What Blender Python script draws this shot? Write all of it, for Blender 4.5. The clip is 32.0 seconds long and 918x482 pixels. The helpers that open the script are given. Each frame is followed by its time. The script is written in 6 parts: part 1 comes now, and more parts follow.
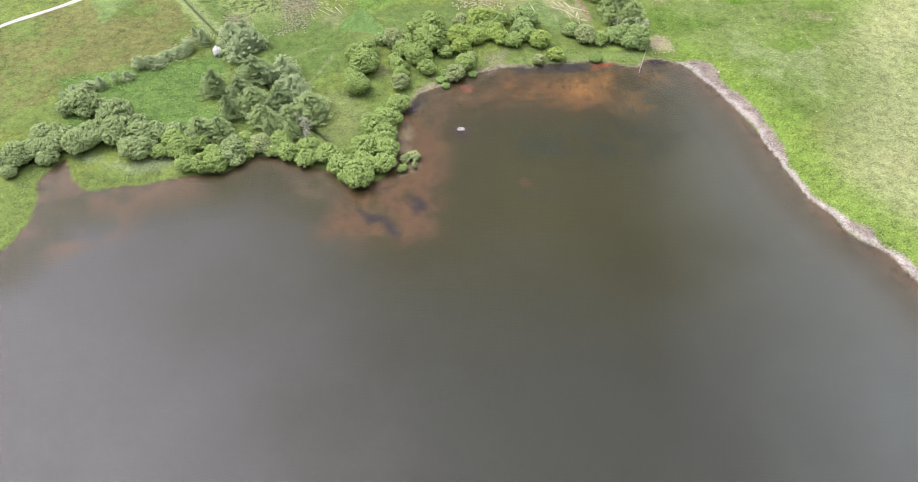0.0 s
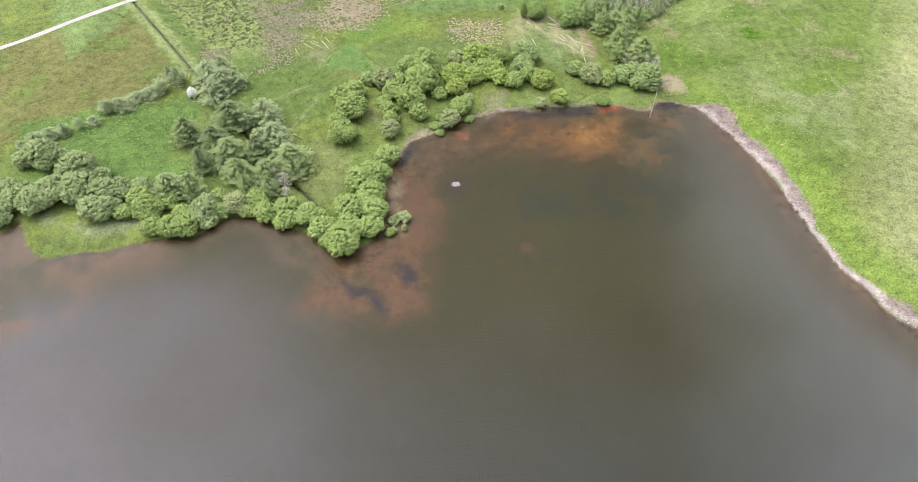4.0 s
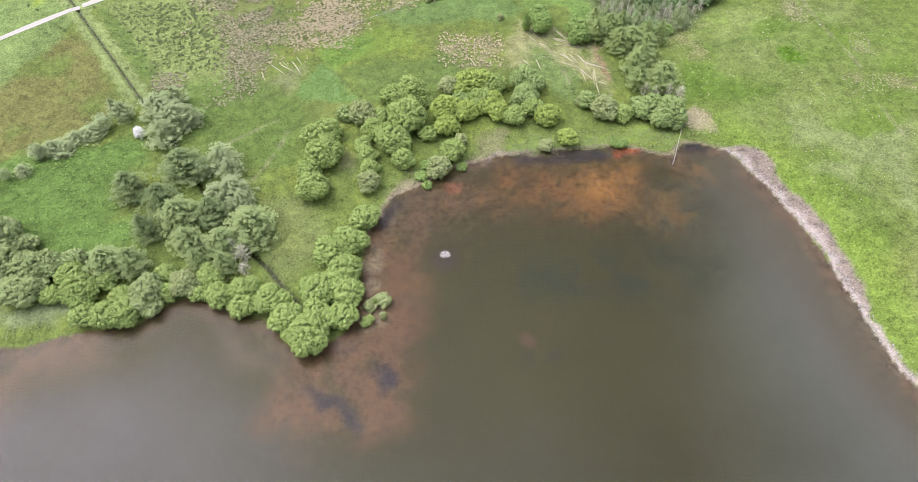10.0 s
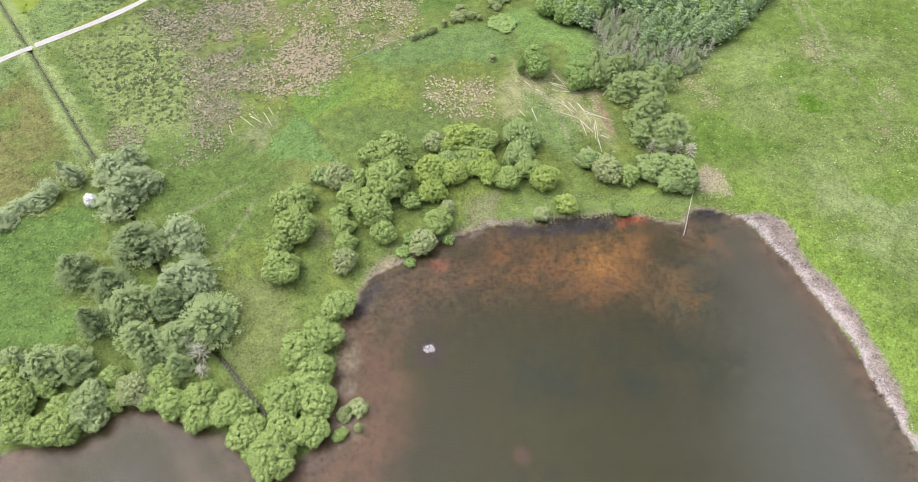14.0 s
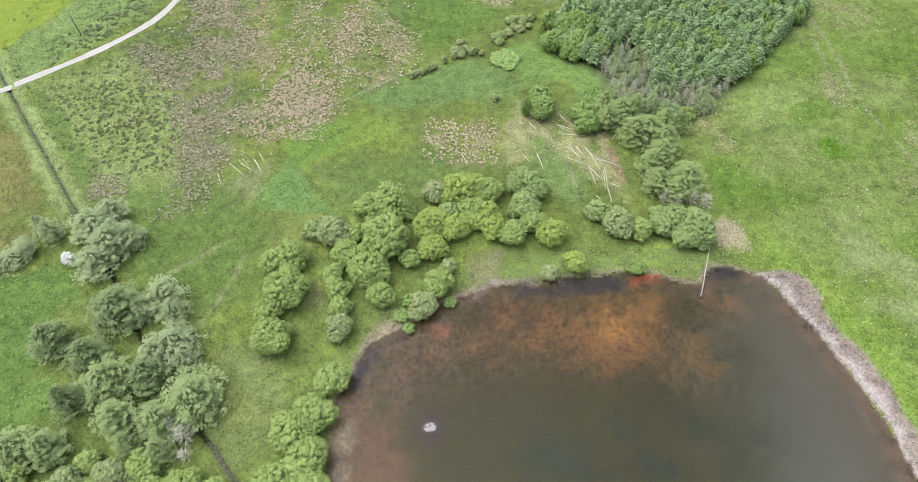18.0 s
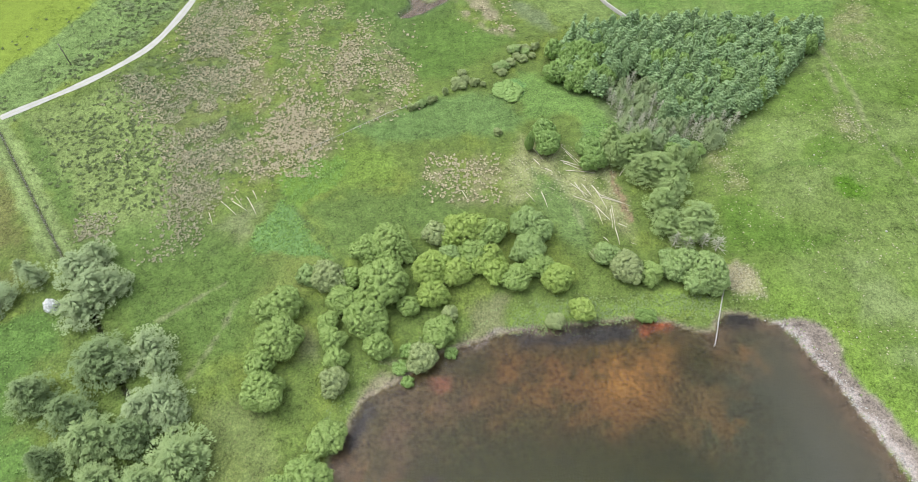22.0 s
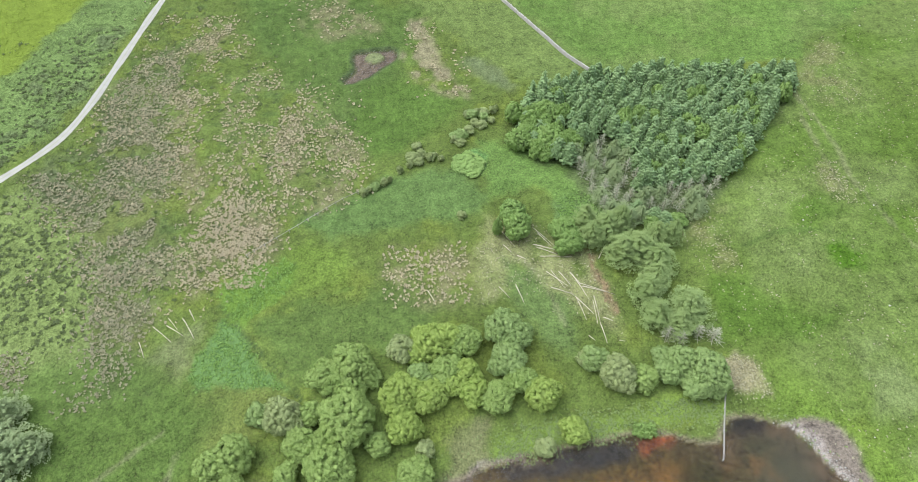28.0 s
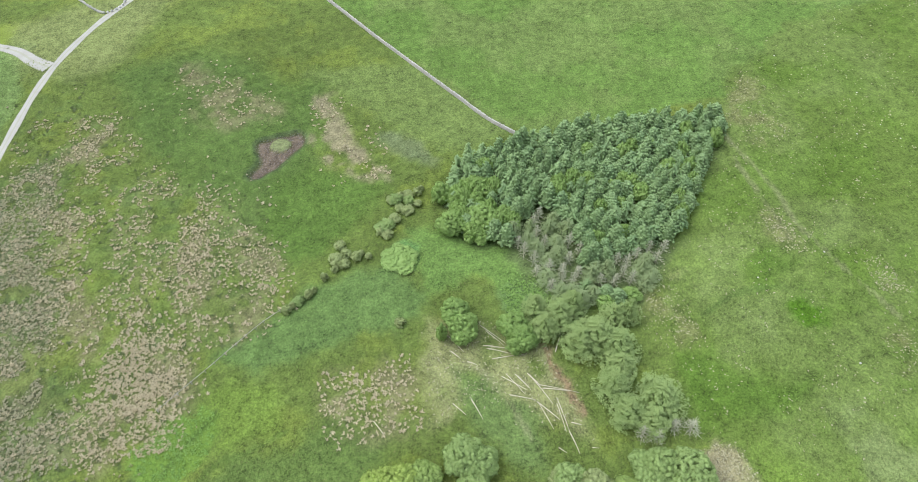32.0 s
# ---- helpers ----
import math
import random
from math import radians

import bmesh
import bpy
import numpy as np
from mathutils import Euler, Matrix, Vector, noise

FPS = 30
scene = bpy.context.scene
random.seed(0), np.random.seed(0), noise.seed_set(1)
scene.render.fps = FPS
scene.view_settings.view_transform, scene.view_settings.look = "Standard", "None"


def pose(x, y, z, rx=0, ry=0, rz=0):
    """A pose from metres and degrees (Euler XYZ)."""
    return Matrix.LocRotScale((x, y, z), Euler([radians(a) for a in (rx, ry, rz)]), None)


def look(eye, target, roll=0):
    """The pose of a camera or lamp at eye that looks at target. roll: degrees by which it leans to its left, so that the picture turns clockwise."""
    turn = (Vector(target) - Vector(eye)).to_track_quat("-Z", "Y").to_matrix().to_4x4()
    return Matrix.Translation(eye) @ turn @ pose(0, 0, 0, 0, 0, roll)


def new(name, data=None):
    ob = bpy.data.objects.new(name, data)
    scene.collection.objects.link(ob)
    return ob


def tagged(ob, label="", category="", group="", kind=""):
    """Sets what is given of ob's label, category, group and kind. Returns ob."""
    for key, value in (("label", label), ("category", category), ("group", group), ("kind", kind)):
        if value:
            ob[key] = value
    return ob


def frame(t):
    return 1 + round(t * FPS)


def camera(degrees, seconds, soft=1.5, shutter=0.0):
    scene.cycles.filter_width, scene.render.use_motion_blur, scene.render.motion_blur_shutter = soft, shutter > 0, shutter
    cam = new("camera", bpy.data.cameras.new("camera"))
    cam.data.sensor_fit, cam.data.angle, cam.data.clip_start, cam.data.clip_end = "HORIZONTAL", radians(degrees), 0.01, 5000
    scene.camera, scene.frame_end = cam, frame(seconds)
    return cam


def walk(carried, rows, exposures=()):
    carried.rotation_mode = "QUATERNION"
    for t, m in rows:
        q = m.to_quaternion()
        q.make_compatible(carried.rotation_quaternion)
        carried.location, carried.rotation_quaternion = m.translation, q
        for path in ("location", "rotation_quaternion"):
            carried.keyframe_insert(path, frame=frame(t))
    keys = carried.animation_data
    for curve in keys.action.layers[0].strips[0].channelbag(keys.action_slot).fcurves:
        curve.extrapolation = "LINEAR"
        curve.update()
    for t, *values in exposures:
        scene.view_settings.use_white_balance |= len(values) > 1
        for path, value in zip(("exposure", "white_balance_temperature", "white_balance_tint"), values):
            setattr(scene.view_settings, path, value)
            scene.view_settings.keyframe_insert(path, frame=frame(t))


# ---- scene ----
# A lake with a wooded shore, seen from a drone that flies north over it.
cam = camera(73.02, 32.0, soft=0.9)

PATH = [
    (0, (3.25, -147.20, 119.97), (1.48, -82.18, 44.02), -0.35),
    (0.5, (3.31, -144.21, 119.79), (1.56, -79.08, 43.93), -0.31),
    (1, (3.37, -141.21, 119.63), (1.65, -75.97, 43.86), -0.28),
    (1.5, (3.43, -138.16, 119.53), (1.76, -72.86, 43.82), -0.23),
    (2, (3.49, -135.09, 119.50), (1.86, -69.74, 43.82), -0.21),
    (2.5, (3.54, -132.00, 119.54), (1.94, -66.69, 43.84), -0.20),
    (3, (3.61, -128.90, 119.60), (2.04, -63.72, 43.77), -0.21),
    (3.5, (3.72, -125.72, 119.64), (2.13, -60.70, 43.68), -0.18),
    (5.5, (4.14, -112.69, 119.75), (2.52, -48.78, 42.86), -0.31),
    (6, (4.24, -109.54, 119.81), (2.64, -45.97, 42.64), -0.34),
    (6.5, (4.40, -106.37, 119.87), (2.83, -42.99, 42.54), -0.30),
    (7, (4.56, -103.16, 119.85), (2.99, -39.98, 42.35), -0.26),
    (7.5, (4.72, -99.87, 119.71), (3.12, -36.94, 42.01), -0.24),
    (8, (4.89, -96.51, 119.46), (3.29, -33.96, 41.46), -0.26),
    (8.5, (5.07, -93.15, 119.12), (3.47, -31.24, 40.61), -0.30),
    (9, (5.27, -89.93, 118.74), (3.66, -29.28, 39.25), -0.34),
    (9.5, (5.51, -86.80, 118.50), (3.86, -27.06, 38.32), -0.37),
    (10, (5.77, -83.58, 118.39), (4.02, -24.15, 37.98), -0.40),
    (10.5, (6.05, -80.28, 118.33), (4.25, -21.09, 37.75), -0.45),
    (11, (6.30, -76.91, 118.28), (4.48, -18.15, 37.38), -0.54),
    (11.5, (6.55, -73.45, 118.31), (4.73, -14.95, 37.23), -0.57),
    (12, (6.80, -69.98, 118.36), (5.05, -11.84, 37.02), -0.59),
    (12.5, (7.08, -66.49, 118.39), (5.39, -8.63, 36.85), -0.60),
    (13, (7.38, -62.97, 118.39), (5.75, -5.24, 36.76), -0.58),
    (13.5, (7.69, -59.51, 118.35), (6.14, -1.81, 36.69), -0.56),
    (14, (7.94, -56.18, 118.30), (6.42, 1.60, 36.70), -0.52),
    (14.5, (8.11, -53.11, 118.28), (6.60, 4.86, 36.81), -0.50),
    (16.5, (7.86, -43.93, 118.38), (6.26, 14.19, 37.02), -0.60),
    (17, (7.63, -42.42, 118.45), (6.06, 15.65, 37.06), -0.62),
    (17.5, (7.39, -41.22, 118.48), (5.86, 16.80, 37.05), -0.63),
    (18, (7.16, -40.25, 118.45), (5.67, 17.83, 37.06), -0.66),
    (18.5, (6.98, -39.40, 118.39), (5.49, 18.83, 37.11), -0.66),
    (19, (6.87, -38.56, 118.34), (5.36, 19.95, 37.25), -0.63),
    (19.5, (6.80, -37.59, 118.26), (5.21, 20.99, 37.23), -0.61),
    (20, (6.74, -36.40, 118.16), (5.07, 22.36, 37.27), -0.62),
    (20.5, (6.69, -34.99, 118.05), (5.06, 23.98, 37.30), -0.65),
    (21, (6.68, -33.44, 117.99), (5.11, 25.59, 37.28), -0.67),
    (21.5, (6.70, -31.78, 118.00), (5.16, 27.39, 37.40), -0.67),
    (22, (6.71, -29.98, 118.08), (5.19, 29.22, 37.50), -0.67),
    (22.5, (6.71, -28.02, 118.20), (5.24, 31.17, 37.61), -0.67),
    (23, (6.71, -25.92, 118.33), (5.27, 33.14, 37.65), -0.66),
    (23.5, (6.73, -23.75, 118.44), (5.31, 35.34, 37.78), -0.68),
    (24, (6.77, -21.52, 118.54), (5.35, 37.56, 37.87), -0.66),
    (24.5, (6.71, -19.25, 118.60), (5.19, 39.86, 37.96), -0.65),
    (26.5, (6.60, -9.89, 118.53), (6.04, 49.56, 38.12), -0.58),
    (27, (6.61, -7.35, 118.57), (7.43, 52.08, 38.15), -0.62),
    (27.5, (6.69, -4.75, 118.60), (9.19, 54.69, 38.23), -0.65),
    (28, (6.89, -2.09, 118.63), (11.11, 57.25, 38.24), -0.67),
    (28.5, (7.02, 0.69, 118.59), (12.56, 59.97, 38.25), -0.72),
    (29, (7.28, 3.55, 118.55), (14.06, 62.73, 38.23), -0.76),
    (29.5, (7.67, 6.48, 118.51), (15.63, 65.49, 38.17), -0.79),
    (30, (8.15, 9.45, 118.51), (17.22, 68.23, 38.12), -0.78),
    (30.5, (8.69, 12.44, 118.51), (18.98, 70.92, 38.05), -0.82),
    (31, (9.30, 15.47, 118.55), (20.82, 73.76, 38.11), -0.83),
    (31.5, (9.98, 18.58, 118.67), (22.85, 77.04, 38.56), -0.83),
    (32, (10.72, 21.86, 118.95), (25.22, 81.48, 39.99), -0.82),
]
walk(cam, [(t, look(eye, target, roll)) for t, eye, target, roll in PATH],
     exposures=[(0, 1.12, 6850, 17), (6, 1.07, 6900, 19), (13, 0.99, 6800, 19), (19, 0.88, 6750, 12), (26, 0.75, 6650, 4), (32, 0.65, 6650, 4)])

# ---- light: a bright veiled sky, the sun high in the west ----
SUN_ELEVATION, SUN_AZIMUTH = 56.0, -74.0  # degrees; azimuth from +y, clockwise
world = bpy.data.worlds.new("sky")
scene.world = world
world.use_nodes = True
wn = world.node_tree
sky = wn.nodes.new("ShaderNodeTexSky")
sky.sky_type, sky.sun_disc = "NISHITA", False
sky.sun_elevation, sky.sun_rotation = radians(SUN_ELEVATION), radians(SUN_AZIMUTH)
sky.air_density, sky.dust_density, sky.ozone_density = 1.0, 6.0, 1.0
# thin overcast: grey-white cloud, brighter towards the zenith as overcast skies are, in soft drifts
coord = wn.nodes.new("ShaderNodeTexCoord")
split = wn.nodes.new("ShaderNodeSeparateXYZ")
wn.links.new(coord.outputs["Generated"], split.inputs[0])
rise = wn.nodes.new("ShaderNodeMapRange")
rise.inputs["From Min"].default_value, rise.inputs["From Max"].default_value = 0.0, 1.0
rise.inputs["To Min"].default_value, rise.inputs["To Max"].default_value = 1.3, 14.0
power = wn.nodes.new("ShaderNodeMath")
power.operation = "POWER"
power.inputs[1].default_value = 4.0
power.use_clamp = True
wn.links.new(split.outputs["Z"], power.inputs[0])
wn.links.new(power.outputs[0], rise.inputs["Value"])
drift = wn.nodes.new("ShaderNodeTexNoise")
drift.inputs["Scale"].default_value, drift.inputs["Detail"].default_value = 1.6, 3.0
wn.links.new(coord.outputs["Generated"], drift.inputs["Vector"])
# the veiled sun's broad glow in the cloud
toward = wn.nodes.new("ShaderNodeVectorMath")
toward.operation = "DOT_PRODUCT"
toward.inputs[1].default_value = (math.cos(radians(SUN_ELEVATION)) * math.sin(radians(SUN_AZIMUTH)), math.cos(radians(SUN_ELEVATION)) * math.cos(radians(SUN_AZIMUTH)), math.sin(radians(SUN_ELEVATION)))
wn.links.new(coord.outputs["Generated"], toward.inputs[0])
halo = wn.nodes.new("ShaderNodeMath")
halo.operation = "POWER"
halo.use_clamp = True
halo.inputs[1].default_value = 9.0
wn.links.new(toward.outputs["Value"], halo.inputs[0])
glow = wn.nodes.new("ShaderNodeMath")
glow.operation = "MULTIPLY_ADD"
glow.inputs[1].default_value = 13.0
wn.links.new(halo.outputs[0], glow.inputs[0])
wn.links.new(rise.outputs[0], glow.inputs[2])
cloud = wn.nodes.new("ShaderNodeMix")
cloud.data_type, cloud.blend_type = "RGBA", "MULTIPLY"
cloud.inputs[0].default_value = 1.0
cloud.inputs[7].default_value = (0.88, 0.96, 1.2, 1)
wn.links.new(glow.outputs[0], cloud.inputs[6])
veil = wn.nodes.new("ShaderNodeMix")
veil.data_type = "RGBA"
cover = wn.nodes.new("ShaderNodeMapRange")
cover.inputs["From Min"].default_value, cover.inputs["From Max"].default_value = 0.3, 0.7
cover.inputs["To Min"].default_value, cover.inputs["To Max"].default_value = 0.7, 0.97
wn.links.new(drift.outputs["Fac"], cover.inputs["Value"])
wn.links.new(cover.outputs[0], veil.inputs[0])
wn.links.new(sky.outputs[0], veil.inputs[6])
wn.links.new(cloud.outputs[2], veil.inputs[7])
wn.links.new(veil.outputs[2], wn.nodes["Background"].inputs["Color"])
wn.nodes["Background"].inputs["Strength"].default_value = 0.137
sun_data = bpy.data.lights.new("sun", "SUN")
sun_data.energy, sun_data.angle, sun_data.color = 0.95, radians(45), (1.0, 0.985, 0.955)
sun = new("sun", sun_data)
se, sa = radians(SUN_ELEVATION), radians(SUN_AZIMUTH)
sun.matrix_world = look((math.cos(se) * math.sin(sa) * 300, math.cos(se) * math.cos(sa) * 300, math.sin(se) * 300), (0, 0, 0))

# ---- plan, in metres: the cairn in the lake is the origin, y runs north ----
WILLOW_WEST = [
    (-115.7, 5.9, 4.7, 7.3), (-120.8, 4.4, 2.7, 4.4), (-111.8, 6.2, 2.5, 4.1), (-102.9, -0.1, 5.2, 8), (-99.9, -7.5, 4.8, 7.4),
    (-107.6, -3.6, 2.3, 3.8), (-97.4, -0.8, 2.3, 3.8), (-110.2, -12, 4.1, 6.4), (-107.9, -9.4, 4, 6.2), (-114.9, -7.5, 2.6, 4.2),
    (-92.5, -8.4, 4.3, 6.7), (-92.6, -14.3, 3.7, 5.9), (-119.4, -14.6, 3.4, 5.4), (-117, -11.6, 3.1, 5), (-117, -17.1, 2.5, 4.1),
    (-123.4, -6.8, 2.6, 4.2),
    (-125.0, -17.6, 4.0, 6.2), (-122.7, -13.7, 3.0, 4.8), (-128.2, -19.3, 3.0, 4.8), (-125.2, -23.5, 2.0, 3.3), (-119.6, -5.8, 2.4, 4.0)]
WILLOW_SHORE = [
    (-83, -9.8, 3.2, 5.1), (-79.6, -13.6, 3.9, 6), (-85.7, -14.5, 2.2, 3.6), (-78.4, -11.1, 1.5, 2.7), (-74.9, -10.5, 2.1, 3.5),
    (-70.4, -14.6, 2.4, 4), (-77.1, -19, 2.5, 4.1), (-72.1, -19.1, 3.1, 4.9), (-68.1, -18.4, 3.1, 4.9), (-62.7, -8.2, 2.2, 3.7),
    (-61, -12.7, 2.1, 3.5), (-53.7, -12.8, 1.7, 3), (-52.6, -8.7, 2.5, 4.1), (-51.2, -8.3, 2, 3.4), (-49, -13.3, 2.7, 4.3),
    (-43.5, -12.2, 2.9, 4.7), (-43.2, -15.8, 2.6, 4.3)]
WILLOW_SPIT = [
    (-37.8, -14.5, 2.9, 4.6), (-35.1, -14.2, 2, 3.5), (-33, -19, 3.2, 5), (-27.7, -22.9, 4.1, 6.4), (-30.7, -22.4, 2.3, 3.8),
    (-27, -12.1, 3.4, 5.4), (-20.9, -12.6, 3.4, 5.3), (-26.8, -17.4, 2.6, 4.2), (-21.6, -18.2, 2.9, 4.7), (-22.2, 1.4, 3.3, 5.3),
    (-25.5, -2.2, 3.8, 5.9), (-22.3, -6.6, 3.6, 5.7), (-23.4, -8.8, 2.7, 4.4), (-19.7, 8.7, 3, 4.9)]
WILLOW_MID = [
    (-36.3, 35.9, 3.1, 5), (-33.2, 37.6, 3.4, 5.4), (-31.8, 28.4, 4.6, 7.2), (-35.4, 23.8, 2.6, 4.3), (-33.4, 17.3, 4.1, 6.3),
    (-16, 52.1, 3.4, 5.3), (-10.9, 53.8, 4.3, 6.7), (-11.5, 49, 2.8, 4.5), (-11.6, 42.2, 5.3, 8.1), (-19.4, 44.8, 2.3, 3.8),
    (-20.7, 38.5, 2.9, 4.7), (-17.4, 38.4, 2.4, 4), (-14.8, 33.6, 4.3, 6.6), (-11.7, 28, 2.8, 4.5)]
WILLOW_EAST = [
    (11.7, 57.4, 3.2, 5.1), (7.6, 51.4, 3.1, 4.9), (17.6, 44.6, 2.9, 4.6), (-7.8, 51.7, 2.1, 3.5), (47.1, 46.5, 2.5, 4.1),
    (22.2, 48.2, 2.8, 4.5)]
WILLOW_PALE = [
    (-24.1, 44.1, 3.7, 5.9), (-19.7, 20, 2.7, 4.4), (-2.4, 25.6, 2.9, 4.6), (-1, 56.8, 2.9, 4.7), (42, 47.5, 3.6, 5.7),
    (25.6, 34.8, 1.7, 2.9), (24.6, 34.7, 1.1, 2.1), (2.8, 36.3, 1.5, 2.6), (36.1, 52, 1.3, 2.4), (-57.3, -11, 3.2, 5.1)]
SHRUB_SPIT = [
    (-13, -12.9, 1.5, 1.8), (-15.6, -14.3, 1.2, 1.8), (-14.7, -13.6, 0.8, 1.8), (-15.9, -18.3, 1.2, 1.8), (-13.1, -17.3, 0.8, 1.8)]
SHRUB_NORTH = [
    (14.2, 92, 1, 1.8), (4.4, 116.4, 1.2, 1.8), (2.9, 112.7, 1.4, 1.8), (5.5, 113.7, 1.1, 1.8), (15.2, 119.4, 1.6, 1.8),
    (18.6, 121.4, 1.4, 1.8), (22.3, 123.4, 1.3, 1.8), (16, 116.9, 1.1, 1.8)]
HEDGE = [
    (-9.5, 101.5, 1.7, 3), (-6.7, 103.2, 1.7, 3), (-4.3, 104.2, 1.7, 3), (-0.3, 108.1, 1.4, 3), (2.3, 109.8, 1.4, 3),
    (4.8, 110.9, 1.7, 3), (7.8, 112.2, 1.7, 3), (10.6, 111.7, 1.3, 3), (14.4, 118.1, 1.6, 3), (16.7, 120, 2.1, 3), (20, 127.3, 2.4, 3),
    (23.2, 126.5, 2.7, 3), (25.8, 128.5, 1.7, 3),]
HEDGE_WEST = [
    (-124.8, 10.8, 2.2, 4), (-123.1, 14.6, 2.8, 4), (-119.5, 16.3, 2.6, 4), (-115.7, 17.8, 2.6, 4), (-112.4, 20.6, 2.5, 4),
    (-109.3, 22.7, 2.3, 4), (-107.3, 28.3, 3.1, 4), (-105.3, 31.1, 2.6, 4), (-102.3, 31.1, 3.3, 4), (-100.3, 34.9, 3.3, 4),
    (-96.5, 36.8, 4.1, 4), (-93.9, 39.4, 3.8, 4), (-106.7, 28.5, 2.9, 4), (-103.8, 30.3, 2.6, 4)]
SPRUCE_WEST = [
    (-67, 23.2, 5.3, 9), (-78.1, 15.8, 4.2, 9), (-55.8, 8.1, 3.7, 9), (-70, 3, 3.1, 9), (-69, 12.2, 3.9, 9)]
LARCH_WEST = [
    (-80.3, 45.5, 4.6, 7), (-74.7, 40.7, 5.1, 7), (-76.2, 35.2, 4.1, 7), (-90.1, 43.9, 2.7, 7), (-71, 42.5, 3, 7),
    (-77.5, 49.9, 3.1, 7), (-58.5, 26.9, 3.8, 7), (-62.4, 22, 2, 7), (-52.7, 15.4, 4.3, 7), (-56.3, 13.6, 3.5, 7),
    (-49.8, 12.1, 2.7, 7), (-55.4, 23.2, 2.8, 7), (-93.6, 46, 1.8, 7)]
SPRUCE_EAST = [
    (47.4, 83.8, 4.1, 8.5), (43.4, 81.5, 3, 8.5), (51.3, 85.7, 3, 8.5), (53.3, 77.3, 4.3, 8.5), (49.4, 76.8, 3.7, 8.5),
    (57.1, 73.8, 3.9, 8.5), (58.2, 80.3, 3, 8.5), (43.1, 86.8, 2.8, 8.5), (62.4, 80.7, 2.4, 8.5), (55.5, 69.4, 3.6, 8),
    (52.9, 66, 3.5, 8), (60.6, 61.4, 4.5, 8), (53.1, 60, 3.4, 8), (57.1, 57.3, 3.4, 8)]
BROAD_EAST = [
    (31.7, 114.7, 3.4, 6), (39.1, 114.7, 4.2, 6), (31.3, 124.7, 2.2, 6), (35.2, 121.6, 2.5, 6), (26.3, 90.3, 3.1, 6),
    (27.1, 86.2, 3.3, 6), (37.5, 84, 3, 6), (38.2, 80.6, 3, 6), (22.3, 86, 1.1, 6), (39.7, 124.7, 2.9, 6)]
WOOD = [
    (38.9, 135.8), (53.5, 137.6), (63.9, 138.7), (75.8, 138.9), (86.6, 136.6), (95.1, 132.9), (107, 131), (109.7, 129.3),
    (104.3, 122.1), (94, 110.7), (83.7, 100.7), (75.8, 93), (70.1, 87.2), (64.9, 84.4), (58.3, 83.2), (51.8, 88), (46.9, 94.5),
    (44.6, 101.5), (42.3, 108.9), (36.3, 109.4), (34, 113.9), (32.8, 121.8), (36.5, 131)]
POND = [
    (-13.4, 159), (-8, 160.3), (-1.2, 160.5), (-0.3, 155.8), (-5.2, 150.9), (-8.9, 147.3), (-13.4, 145), (-16, 146.5),
    (-13.3, 151.5)]
ISLAND = [
    (-6.9, 156.6)]
TRACK = [
    (-175.4, 42.5), (-165.9, 55.7), (-152.3, 68), (-140.1, 81.1), (-126, 94.6), (-113, 105.3), (-106.4, 111), (-99.4, 118.2),
    (-94, 125), (-90.6, 131.2), (-87.6, 141), (-85.3, 152), (-83, 164.5), (-79.9, 181.5), (-77, 196), (-73.6, 207.6), (-69.6, 217),
    (-62.4, 229.6), (-54, 241), (-31.3, 268.1), (4.2, 303.4)]
BRANCH = [
    (-74.3, 210.1), (-79.3, 214.5), (-84.6, 220.7), (-91.5, 225.4), (-103.3, 231.6),]
WALL = [
    (-1.5, 255.6), (13.6, 226.8), (28.9, 195.4), (38, 177.3), (44.7, 164.1), (51, 151.8), (57.5, 142.7), (60.6, 137.5)]
DRAIN = [
    (-162.5, 141.8), (-139.9, 114.3), (-124.5, 95.7), (-107.4, 74.9), (-96.7, 61.8), (-88.2, 51.5), (-75, 35.9), (-67.8, 25.9),
    (-60.6, 16.6), (-50.6, 4.3), (-42.3, -3.4), (-35.9, -10), (-29.2, -17.1),]
DITCH = [
    (-43.7, 75.9), (-38.3, 68.8), (-33.9, 63.3), (-29, 57.7), (-25.5, 53.7), (-22.7, 50.4), (-20.5, 46.3),]
DITCH2 = [
    (-38.3, 68.8), (-32.3, 74.6), (-27.6, 79.4), (-24, 82.4),]
FENCE = [
    (58.4, 30.1), (59.4, 32.8), (60.3, 35.5), (61.3, 38.3), (62.5, 41.6), (64, 45.5),]
SHORE_W = [
    (-165, -60), (-150, -52), (-115.1, -50.3), (-114.3, -47.4), (-113.2, -42), (-114.1, -32.8), (-117.1, -25.4), (-116, -19.4),
    (-113.6, -15.7), (-111.2, -18.9), (-109, -22.4), (-103.8, -27.7), (-98.7, -28.1), (-94.3, -26.8), (-86.6, -25.6),
    (-82.3, -23.8), (-74.2, -21.2), (-66.3, -20.5), (-62.9, -16.8), (-59.1, -13.6), (-53.4, -12.9), (-47.9, -15.3), (-42.8, -16.8),
    (-36.3, -19.4), (-33.1, -23.4), (-28.4, -24.5), (-23, -22.7), (-20.1, -19.1), (-18.6, -12.9), (-19.3, -7.7), (-19.3, 1.9),
    (-18.5, 6.3), (-15.8, 11), (-14.3, 16.6)]
